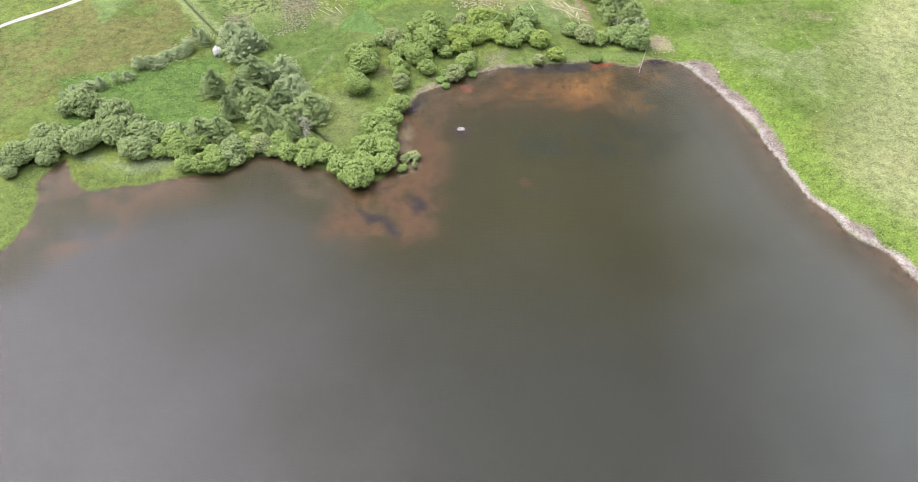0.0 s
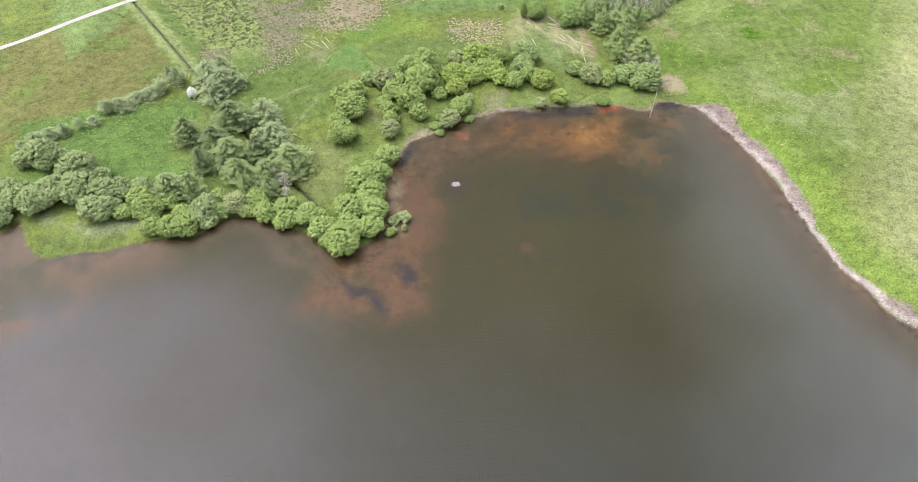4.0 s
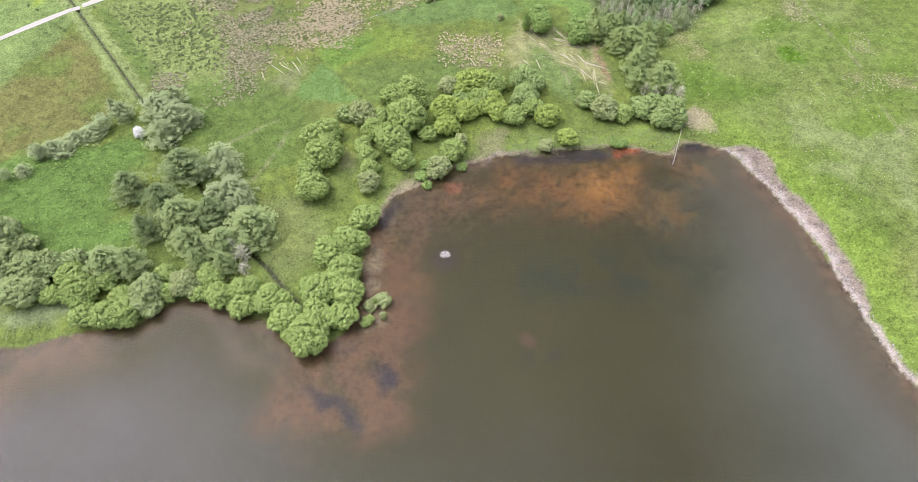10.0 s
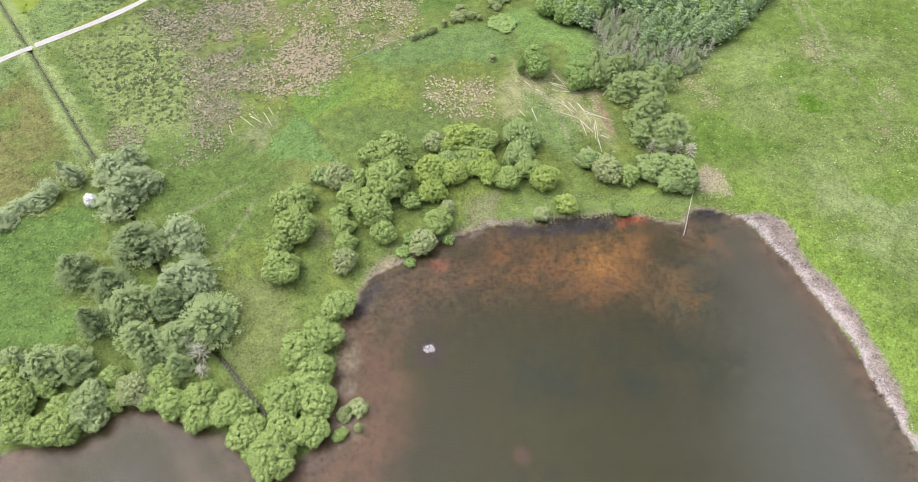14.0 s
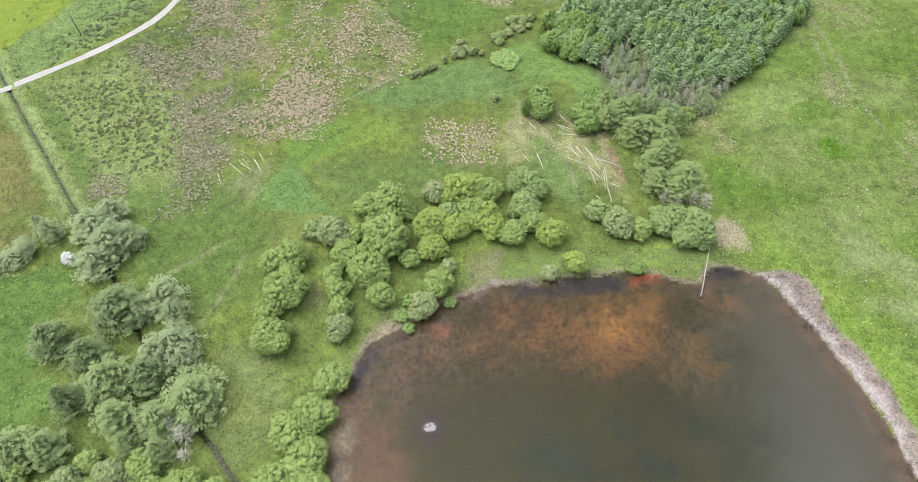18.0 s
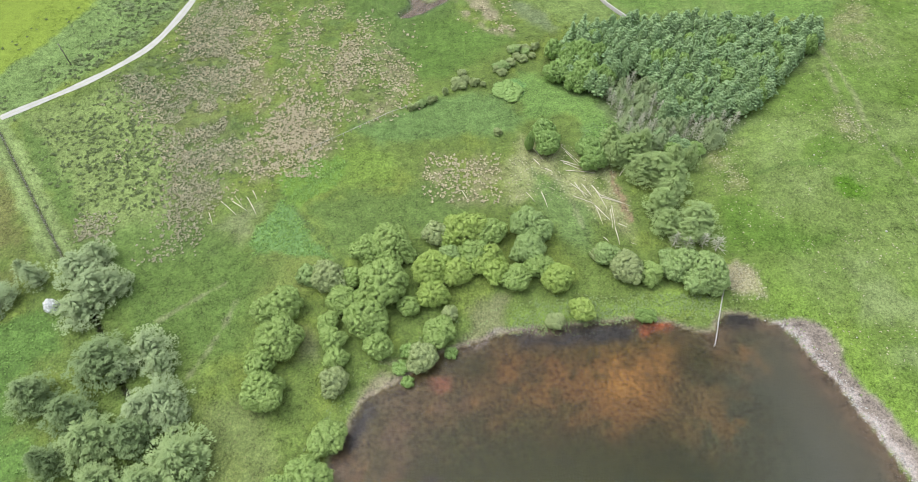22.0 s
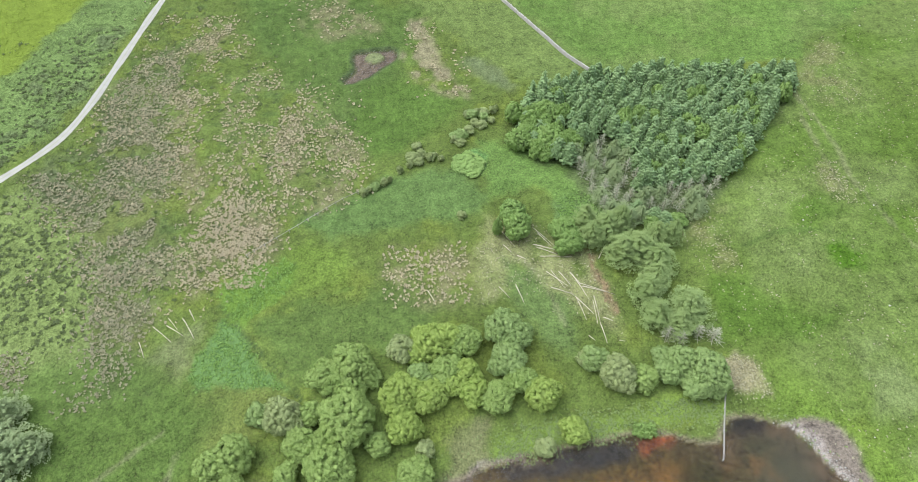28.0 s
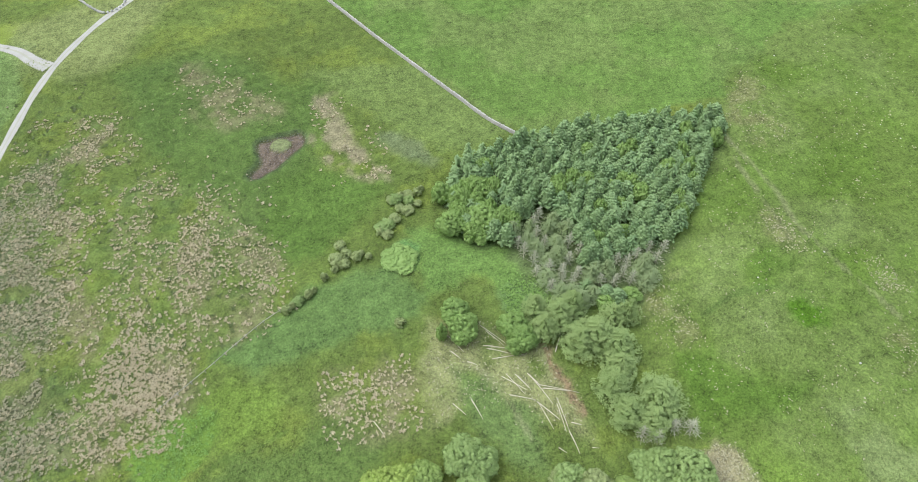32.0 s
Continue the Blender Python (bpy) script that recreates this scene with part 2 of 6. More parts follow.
SHORE_N = [
    (-7.9, 21.1), (-3.9, 23.4), (-0.6, 26.4), (7.1, 29.7), (14.2, 32.2), (24.3, 34), (33, 35.1), (43.2, 36.4), (48.2, 35.9),
    (54.3, 33.7), (59.2, 33.3), (62.2, 37.6), (68.6, 37.1), (73.3, 35.1)]
SHORE_E = [
    (75.5, 32.3), (77.9, 27.6), (80.3, 23.1), (82.5, 18.8), (84.4, 13.8), (86.3, 8.9), (87.6, 5.1), (89, 1.3), (89.5, -4.5),
    (91.5, -13.9), (92.1, -17.1), (93.2, -21.1), (95.5, -28.5), (98.5, -33.2), (100.7, -39.3), (103.6, -43.2), (107, -45.6),
    (108.8, -49.7), (110.9, -55.4), (114.5, -66), (119.4, -79.1)]

L_RUSH = [
    (-80, 187), (-65, 200), (-51, 175), (-41, 155), (-30, 146), (-15, 130), (-8, 113), (-21, 101), (-36, 86), (-58, 72), (-70, 68),
    (-82, 80), (-86, 110), (-88, 145),]
L_PASTURE = [
    (-104.8, 97.9), (-92.1, 101), (-78.9, 99.7), (-70.9, 83.1), (-66.1, 61.1), (-70.8, 52.2), (-86.6, 59.7), (-96.8, 80.2),]
L_PASTURE_W = [
    (-117.9, 99.2), (-104.7, 104.3), (-97.4, 109.7), (-82.8, 99), (-75.8, 80), (-66.9, 65), (-71.9, 62), (-86.2, 65.1), (-103.3, 76.6),]
L_REED = [
    (-42.6, 74.6), (-38.6, 78.1), (-35.2, 82.7), (-28.6, 83.8), (-25.6, 80.2), (-26.5, 75.5), (-31.2, 69.8), (-34.5, 65.8),
    (-39.2, 68.3)]
L_REED2 = [
    (-46.2, 55.3), (-43.4, 63.7), (-40.8, 68.5), (-37, 66.3), (-32.7, 61.4), (-27.7, 54.4), (-24.4, 50.5), (-35, 51.4),
    (-43.3, 52.1)]
L_WEST_TRACK = [
    (-131.9, 54.7), (-116.9, 107.2), (-107.2, 116.6), (-96.9, 126.6), (-92.7, 134.2), (-89.8, 147.3), (-87.2, 163.7), (-83.4, 178.4),
    (-79.8, 224.9), (-135.7, 225.5), (-122.9, 178.7), (-126.7, 158.7), (-132.3, 142), (-154.3, 91.4),]
L_DARK_STRIP = [
    (-116.9, 96.2), (-114.6, 97), (-100.2, 81.9), (-91.8, 69.9), (-86.1, 60.6), (-88.7, 58.8), (-97.4, 69.8), (-106.9, 81.8),]
L_MEADOW = [
    (-32, 66.3), (-24.7, 69.3), (-17.2, 71.7), (-1.6, 71.9), (9.8, 67.1), (5.1, 62.4), (-4.4, 57.7), (-11.7, 59.7), (-21.2, 53.8),
    (-23.4, 52.7), (-27.6, 59.6)]
L_CLEARING = [
    (21.2, 89.8), (31.3, 88.8), (43.1, 80.5), (46.6, 66.3), (45.3, 56.5), (35.4, 63.2), (27, 72.8), (21.3, 68), (16, 69.6),
    (15.1, 81.5),]
L_BLUE = [
    (22.6, 78), (28.7, 76.2), (34.2, 64.8), (34.9, 54.4), (28.2, 57.3), (23.4, 69.6),]
L_LIME = [
    (-101.3, 196.4), (-110.8, 171.7), (-116.8, 153.2), (-137.9, 96.9), (-248.7, 271.2), (-88, 235.6),]
L_FIELD_N = [
    (-1.5, 255.6), (13.6, 226.8), (33.9, 187.3), (47, 163.9), (57.5, 142.8), (118, 138.2), (145.4, 153.6), (188.5, 179.4),
    (224.4, 212),]
L_FIELD_NE = [
    (118, 138.2), (145.4, 153.6), (188.5, 179.4), (224.4, 212), (372.8, 171.3), (270.1, 95.1), (159.1, 109.9),]
L_HILL = [
    (66.9, 54.3), (68.1, 79.6), (85.7, 106.7), (121.1, 144.5), (151.9, 163.5), (278.3, 175.5), (151.7, 14.7), (91.6, -2.7), (83, 22.4),
    (80.1, 29.2), (71.2, 36.1), (66.4, 43.6),]
L_LUSH = [
    (-132.7, 22.3), (-107.8, 29.8), (-95.2, 34.6), (-83, 37.7), (-77.6, 28.4), (-85.4, 18.7), (-81.3, 9.9), (-70.3, 1.1),
    (-80.1, -3.4), (-93.6, -1.5), (-117.8, -4),]
L_BROWN_W = [
    (-253.5, 32.4), (-165.5, 55), (-139.2, 78.9), (-110.8, 81.6), (-93.1, 45.8), (-107, 33.3), (-126.2, 23.2), (-137.2, -0.3),
    (-187.1, -5.2),]
L_DRY = [
    (64.6, 49.5), (69.7, 50.8), (72.3, 47.5), (72.5, 40.4), (66, 42.3), (64.3, 45.5),]
L_MARGIN = [
    (14.5, 32.1), (17, 37.4), (26.5, 39.8), (37.3, 41.1), (46.9, 41.7), (55.3, 42.3), (61.5, 41), (60.2, 36.1), (51.9, 37.3),
    (42.6, 37.3), (30.7, 35.6), (22.5, 33.2),]
L_BARE = [
    (-14.3, 15.8), (-13.3, 19.9), (-6.7, 23.4), (-9.7, 25.9), (-1.1, 22.6), (-6.5, 20.5),]
L_BARE2 = [
    (-0.5, 25.2), (5.6, 32.4), (7, 40), (14.4, 41.1), (14.3, 34.4), (15.6, 31.7), (7.1, 29),]
L_BARE3 = [
    (-32.5, 30.9), (-26.5, 32.1), (-23.3, 25.9), (-28.8, 25.9),]
L_DARK_N = [
    (-25.9, 92.8), (-10.2, 101.8), (-1.1, 106), (16.1, 109.2), (23.2, 98.6), (19.8, 90.7), (2.2, 89.8), (-15.1, 87.1),]
L_BRACKEN = [
    (14.3, 111.4), (16.3, 115), (21.1, 115), (23.3, 111.4), (21.5, 107.4), (16.8, 106.6),]
L_BRACKEN2 = [
    (37.9, 95.5), (42.9, 99.5), (49.1, 95.5), (48.9, 89.7), (42.9, 88.7), (38.8, 90.6),]
L_YELLOW = [
    (-27.4, 85.3), (-22, 87.4), (-15.1, 85.1), (-12.2, 80.7), (-13.4, 74.4), (-22.5, 73.6), (-25.8, 73.9)]
L_GREEN_STRIP = [
    (21.2, 118.2), (40.5, 117), (48.3, 104.7), (46.4, 92.5), (35.3, 98.5), (23.2, 98.6),]
L_GREY_RUSH = [
    (19, 153.6), (27.1, 152.7), (33, 145.1), (31.7, 139.5), (24.9, 141.3), (21.1, 147)]
L_TAN_POND2 = [
    (5.6, 172.8), (9.9, 172.2), (11.7, 158), (17.1, 142.3), (21.5, 136.2), (13.3, 138.4), (5.3, 148.8), (2.5, 155.5)]
L_LOWER_W = [
    (-47, 16.9), (-35.8, 15.4), (-29.1, 7.7), (-30, -2.5), (-36.3, -8), (-43.8, 3),]
L_RUSH_W = [
    (-112.7, 120.1), (-104.8, 139.1), (-108.8, 150.3), (-104.7, 165.4), (-97.2, 178.5), (-85.4, 178.4), (-87.6, 165.3), (-92.5, 144.5),
    (-101, 128.6), (-108.2, 117),]
L_RUSH_S = [
    (-92.2, 117.7), (-81.7, 126), (-80, 144.4), (-75.4, 147.2), (-70.5, 109.6), (-82.8, 99), (-99.7, 107.5),]
L_BROWN_STRIP = [
    (42.7, 79.6), (44.2, 80), (45.4, 72.8), (46.5, 67.1), (46.9, 61.7), (45.5, 61.4), (44.5, 66.3), (43.5, 72),]
L_DARK_POND = [
    (-53.5, 200.9), (-30.8, 207.2), (8.8, 178.4), (1.3, 142.6), (19, 135.7), (-4.4, 116.2), (-17.6, 127), (-30.3, 144.4), (-43, 163.5),]
L_LOW_W = [
    (-87.3, 53.9), (-64.5, 64.7), (-53.9, 58.6), (-36.7, 47.3), (-42.6, 26.2), (-62.2, 26.6), (-72.7, 40.7),]
L_PATH_A = [
    (-49.9, 21.4), (-47.1, 27.8), (-45.3, 33.7), (-44.2, 39.1),]
L_PATH_B = [
    (-59.9, 34.2), (-53.4, 39.7), (-47.7, 43.9),]
L_PATH_C = [
    (108.2, 128.1), (110.3, 102.6), (109.1, 91.8), (112.5, 77.6), (116.7, 64.8),]
L_JUNCTION = [
    (-93.1, 233.9), (-65.1, 248.1), (-39.1, 241.1), (-47.6, 218.3), (-57.3, 204.9), (-67.3, 201.6), (-78.2, 207.5),]
B_ORANGE_F = [
    (47.8, 17.9), (54.5, 21.4), (58.4, 19.4), (66.6, 15.5), (62, 6.7), (54.4, 9), (47.8, 11.4)]
B_ORANGE = [
    (-2.6, 21.4), (7.3, 26.5), (18.9, 29.2), (33.1, 29.8), (49.2, 30), (47.2, 22), (43.7, 15.2), (37.5, 13.8), (31.7, 16.4),
    (24.4, 15), (17.2, 18.2), (13.5, 15.5), (5, 14.7), (-2.2, 13.3)]
B_ORANGE_CORE = [
    (34.1, 27.3), (39.4, 28.8), (47.5, 29.5), (48.6, 26.3), (46.2, 22), (42.8, 17.6), (38, 17.8), (34.2, 21.9)]
B_ORANGE_E = [
    (57.4, 26.4), (63.5, 28.2), (70, 28.7), (68, 25.8), (61.3, 23.9), (57.5, 23.8)]
B_RED = [
    (44.8, 35.3), (49, 36.6), (50.7, 33.5), (45.7, 32.5)]
B_RED_W = [
    (-0.9, 23.5), (4.2, 25), (3.6, 22.2), (0.5, 21.1)]
B_SHELF = [
    (-19.8, 6.3), (-13.3, 6.4), (-5.4, 3.6), (-4.6, -7.5), (-5.1, -17.6), (-4.3, -29), (-7.6, -41.3), (-22.3, -46.2), (-36, -39.9),
    (-32.1, -28.4), (-21.5, -24.9), (-17.6, -20.2), (-16.8, -7.7),]
B_SHELF_DARK = [
    (-14.2, -28), (-10.6, -27), (-9.2, -32.7), (-12.2, -34.6),]
B_SHELF_DARK2 = [
    (-28.3, -33.1), (-19.1, -37.5), (-14.5, -40.9), (-15.7, -42.6), (-24.7, -38.5),]
B_BLACK_N = [
    (16.4, 31.5), (25.6, 33), (33.7, 35.1), (44.9, 35.6), (43.2, 32.9), (40.9, 30.6), (28, 30.5), (17.6, 29.6)]
B_BLACK_NE = [
    (61.3, 37.3), (66.9, 37.1), (69.8, 35.6), (67.7, 33.7), (60.4, 33.9)]
B_BLACK_W = [
    (-15.3, 12.5), (-12.9, 15.8), (-10.7, 13.4), (-13.5, 7.9), (-16.6, 6.4),]
B_WEST = [
    (-114.9, -26.6), (-108.7, -24.3), (-80.3, -22.6), (-70.3, -29), (-83.7, -35.6), (-91.8, -45.5), (-102.4, -51.3), (-111.2, -42.1),]
B_WEST2 = [
    (-50.4, -23.2), (-44.1, -20.7), (-37.3, -25.2), (-33.8, -30.6), (-44.3, -28.7),]
B_WEED = [
    (15.4, 0.2), (30.2, 0.9), (37.1, 2.2), (53.3, 3.6), (64, 1.4), (65.7, -4.7), (59.1, -9.3), (18.3, -9.9)]
B_MOUND = [
    (18.8, -21),]
B_WEED2 = [
    (17.8, -24.2), (25.8, -22.4), (27.8, -25.1), (21, -27.5),]
B_MUD_N = [
    (7.3, 30.2), (13.8, 32.1), (19.1, 33.4), (24.4, 34.1), (23, 32.8), (16.4, 31.5), (9.9, 29)]
WILLOW_COLUMN = [
    (-22.7, 33.5, 2, 3.4), (-21.3, 29.3, 2.5, 4), (-20.1, 25.1, 2.2, 3.6), (-6, 37.6, 2.1, 3.5), (0.5, 31.2, 3.1, 4.9)]
WILLOW_BRIGHT = [
    (5.6, 57.4, 4.3, 6.7), (-1.8, 46.4, 4, 6.3), (-0.9, 40.4, 3.1, 4.9), (11.8, 50.8, 2.8, 4.6), (8.9, 48.3, 2.3, 3.8),
    (12.8, 46.4, 2.6, 4.3), (26.3, 44.7, 3.4, 5.3), (31.3, 37.2, 2.4, 4), (3.9, 46.1, 3.3, 5.2), (2.3, 56.3, 2.4, 3.9)]
WILLOW_DULL = [
    (-29, 45.3, 2.1, 3.6), (2.7, 51.4, 2.2, 3.7), (20.2, 59.6, 3.6, 5.7), (23, 57.7, 3.2, 5.1), (20.5, 52.8, 3.5, 5.5),
    (18.3, 51.6, 1.8, 3.1), (37.8, 51.6, 2.6, 4.2), (55.3, 49.1, 3.5, 5.6), (59.5, 46.4, 4.5, 6.9), (52.7, 47.3, 2.5, 4.1),
    (57.2, 44.3, 3, 4.8), (61.1, 44.2, 2.2, 3.7), (52, 51.3, 1.8, 3.1)]
SHRUB_LOW = [
    (44, 36.7, 1.3, 1.4), (45.9, 36.4, 1.3, 1.4), (-5.8, 27.6, 1.4, 1), (-7.1, 24, 1.5, 1), (-5.3, 21, 1.1, 1),
    (3.4, 27.4, 1.2, 1)]
WILLOW_GREY_SHORE = [
    (-89.5, -6.8, 3.5, 5.5), (-84.1, -4.9, 2.5, 4.1), (-64.8, -13.7, 3.7, 5.9), (-63.4, -16.6, 2.2, 3.6), (-89.6, -12.6, 2.4, 4)]
SPRUCE_LIGHT = [
    (-45.6, 4, 5.4, 9), (-50.9, -0.6, 4, 9), (-63.5, 7.1, 4.7, 9), (-59.3, -0.2, 3.8, 9), (-76, -6.6, 4, 9), (-70.5, -6.1, 3.6, 9),
    (-49.4, -6.1, 2.5, 9), (-56, -4.8, 2.2, 9)]
BRACKEN_DOME = [
    (17.9, 109.3, 4.1, 1.6)]
DEAD_EAST = [
    (64, 54.5, 2.6, 5), (60.9, 55.4, 2.3, 5), (56.9, 54.5, 2.3, 5), (54.5, 55.7, 2, 5)]
SHRUB_TAN = [
    (19.1, 127.8, 1.9, 1.6), (23.3, 128.6, 2, 1.6), (20.5, 124.6, 1.4, 1.6), (25.3, 124.9, 1.3, 1.6)]
STRAND_TOP = [
    (71.3, 36.1), (76.5, 36.2), (82.5, 33.9), (84.1, 26.8), (85.9, 20.1), (89.1, 15.8), (90.8, 10.6), (91.2, 5.1), (92.7, -0.8),
    (93.8, -5.4), (93.8, -11.9), (92.9, -14.6), (94, -18.7), (96.4, -26.7), (99.6, -32.1), (102, -35.8), (105.2, -39.2),
    (106.6, -43.1), (109.2, -45.6), (112.3, -52.4), (116, -63), (121, -79)]
H_DARK_SPOT = [
    (96.3, 71.9), (99.4, 73.4), (102.3, 70.8), (100.2, 67.5), (96.2, 67.4)]
H_PALE_A = [
    (79.8, 76.2), (87.3, 78.4), (94.1, 78.3), (106.5, 74.6), (102.2, 69.6), (92.9, 69.4), (90.8, 66.9), (81.5, 62.3), (76.8, 67.1)]
H_PALE_B = [
    (74.2, 95), (85.1, 97), (96.1, 94.3), (97.2, 88.5), (88.1, 81.3), (79.1, 79.3), (72, 79), (70.4, 87.7)]
H_TAN_A = [
    (68.2, 91.3), (73.7, 92.8), (76.5, 89.1), (74.8, 72.8), (70.3, 71.3), (65.8, 76.6), (64.2, 79.6)]
H_TAN_B = [
    (104.1, 96.6), (108.3, 98.3), (107.6, 88.2), (103.6, 84.6), (102.3, 88.9)]
H_TAN_C = [
    (110, 129.3), (120.9, 141.8), (128.3, 143), (125.8, 122.7), (119.7, 114.9), (113.6, 120.5)]
H_DARK_A = [
    (67.6, 68.7), (76.3, 68), (80.2, 62.4), (88.8, 60.1), (94.4, 57.3), (84.1, 53), (66.6, 55.4)]
H_DARK_B = [
    (96, 84.5), (101.6, 89), (102.6, 83.7), (96.9, 78.4), (93.8, 79.7)]
H_PALE_C = [
    (112, 90.2), (123.6, 94.3), (118.6, 81.9), (110.1, 81.1)]
H_PALE_D = [
    (90.6, 51.4), (98.9, 53.2), (101.4, 39.2), (107.3, 36.8), (123.5, 41), (111.8, 12.1), (101.3, 15.8), (95.7, 23.7),
    (91.1, 26.9), (99, 33.8), (88.9, 34.4), (91.3, 45.5)]
H_LIME = [
    (80.2, 34.9), (86.9, 34.9), (87.7, 29.2), (89.5, 24), (84.7, 22.2), (82.9, 28.4)]
H_SAT = [
    (86, 24.2), (89.8, 25), (91.4, 19), (92.1, 12.4), (88.9, 15.3), (86, 19.3)]
H_TAN_D = [
    (117.2, 75.4), (122.1, 79.2), (122.4, 74), (119, 69.6), (116.5, 70.4)]
H_TAN_E = [
    (110.3, 59.7), (120.6, 61.8), (130.6, 59.2), (128.4, 53.5), (117.9, 53.7), (109.7, 52.7)]
H_DARK_C = [
    (95.8, 71.9), (102.4, 75), (101.8, 69.9), (97.3, 67.9)]
H_RIDGE = [
    (77.1, 76.5), (81.6, 78), (87.6, 79.6), (94.3, 79), (98.1, 77.9)]
H_LINE_A = [
    (116.7, 49.1), (118.8, 36.6)]
H_LINE_B = [
    (106.6, 116), (106.2, 102.2), (105.8, 89.1)]
L_TAN_1 = [
    (-64.7, 147.4), (-56.6, 144.1), (-56.6, 134.1), (-55, 120.3), (-51.3, 111.6), (-49.6, 101.6), (-57.6, 102.3), (-58.4, 114.2),
    (-62.9, 125.4), (-60.6, 134.5)]
L_TAN_2 = [
    (-49.4, 109.4), (-42.5, 107.8), (-35.6, 98.5), (-31.1, 89.1), (-34.6, 77.8), (-47.3, 75.7), (-52.2, 80.9), (-47.9, 87.1),
    (-48.6, 99.6)]
L_TAN_3 = [
    (-33.8, 125.1), (-29.8, 134.2), (-26, 126.8), (-27.9, 120.1), (-23.5, 111.2), (-20.8, 103.9), (-27.3, 102.5), (-30.9, 109.8),
    (-30.1, 118.1)]
L_TAN_4 = [
    (-36.8, 201), (-30.6, 201.8), (-25, 188.9), (-18.3, 190), (-5, 167.6), (-7.7, 165.2), (-25.5, 170), (-30.4, 178.3)]
L_TAN_5 = [
    (-63.7, 182.1), (-52.6, 176.3), (-51, 171.5), (-58.8, 163.3), (-65.7, 162.5), (-64, 172.7)]
L_TAN_6 = [
    (-5.4, 74.5), (-1.4, 83.9), (6.8, 84.9), (14.2, 82), (15, 68.7), (6.9, 67.6), (0.5, 70.7)]
L_TAN_7 = [
    (-21.8, 121.8), (-17.4, 130.7), (-13.1, 121.1), (-6.8, 112.9), (-12.9, 110.3), (-14.2, 102.4), (-19, 95.2), (-22.6, 97.4),
    (-18.7, 104.7)]
L_DULL_1 = [
    (-81.7, 148.9), (-68.4, 167.1), (-64.7, 147.4), (-63.7, 125.5), (-57.6, 102.3), (-52.2, 80.9), (-64.4, 77.2), (-74.9, 82.8),
    (-76.5, 98.3), (-80.5, 124.8)]
L_DULL_2 = [
    (-98.2, 113.6), (-85.6, 115.6), (-77.6, 107.9), (-72.7, 94.4), (-80.2, 96.8), (-91.5, 106.1)]
L_HAY = [
    (-43.1, 51.2), (-25.6, 50.6), (-24.2, 47.8), (-28.5, 44.6), (-29.8, 36.8), (-40.1, 39.8), (-43.3, 45.8)]
L_GREEN_POND = [
    (-12.5, 126.7), (-10.2, 142.5), (1.8, 146.7), (18.2, 136.1), (19.5, 132.3), (9, 121.4), (-6.8, 114), (-11.5, 118.7)]
L_PALE_SHORE = [
    (-66.7, 57.6), (-53.4, 61.8), (-45.8, 66.7), (-45.6, 58.5), (-53.3, 50.2), (-62.6, 51)]
L_RUSH_DOTS = [
    (-108.7, 92.5), (-101.7, 96.3), (-88.2, 101.4), (-73.2, 84.6), (-68.3, 67.3), (-68.4, 62.4), (-79.8, 63.2), (-90.3, 65.1),
    (-96.5, 77.6)]
L_DOTS_W = [
    (-121.6, 111.8), (-114.8, 121.8), (-102.9, 135.6), (-95.8, 137.3), (-92.4, 132.5), (-101.5, 120.5), (-112.8, 111.9)]
B_BROWN_W = [
    (-12.1, 15.8), (-2.6, 21.4), (6.1, 21.5), (7.4, 16.1), (2.7, 10.8), (-4.1, 4.6), (-8.8, 5.7), (-12.7, 9.3)]
SHOAL = [
    (-17.9, 1.3), (-16.7, 0.1), (-16.2, -2.1), (-16.7, -3.6), (-17.8, -2.1), (-18.7, -1.7), (-15.5, -8.5)]
L_DULL_3 = [
    (-72.5, 82.3), (-65.1, 84.6), (-54.6, 73.7), (-57.2, 65.4), (-58.7, 59.6), (-62, 50.3), (-67.2, 48.4), (-67.2, 63.4)]
L_DULL_4 = [
    (-88.8, 61.2), (-84.7, 64.2), (-79.2, 61.3), (-77.7, 54.6), (-84.2, 54.6)]
L_WALL_FIELD = [
    (2.9, 186), (37.7, 182.8), (56.2, 147.9), (42.7, 140.9), (32.9, 145.3), (22.1, 160.4), (11.8, 172)]
L_RUT = [
    (22.6, 87.7), (25.8, 79.8), (29.2, 76.1), (32.6, 67.1), (34, 60.4)]
L_TRAMPLE_A = [
    (-36.6, 68.1), (-34, 72.3), (-31.1, 75.9), (-24.3, 80.9)]
L_TRAMPLE_B = [
    (-35.5, 65.8), (-31.8, 64.4), (-29.9, 67.5), (-24.9, 70.8), (-17.2, 72.3), (-12.1, 74)]


# ---- small helpers ----
def rand(seed):
    return np.random.RandomState(seed)


TABLES = [rand(900 + i).rand(256, 256) for i in range(8)]


def vnoise(x, y, size, k=0):
    """Smooth value noise, 0 to 1."""
    u, v = np.asarray(x) / size + 1000.3, np.asarray(y) / size + 1000.7
    i, j = np.floor(u).astype(int), np.floor(v).astype(int)
    a, b = u - i, v - j
    a, b = a * a * (3 - 2 * a), b * b * (3 - 2 * b)
    tab = TABLES[k % 8]
    g = lambda p, q: tab[p % 256, q % 256]
    return (g(i, j) * (1 - a) + g(i + 1, j) * a) * (1 - b) + (g(i, j + 1) * (1 - a) + g(i + 1, j + 1) * a) * b


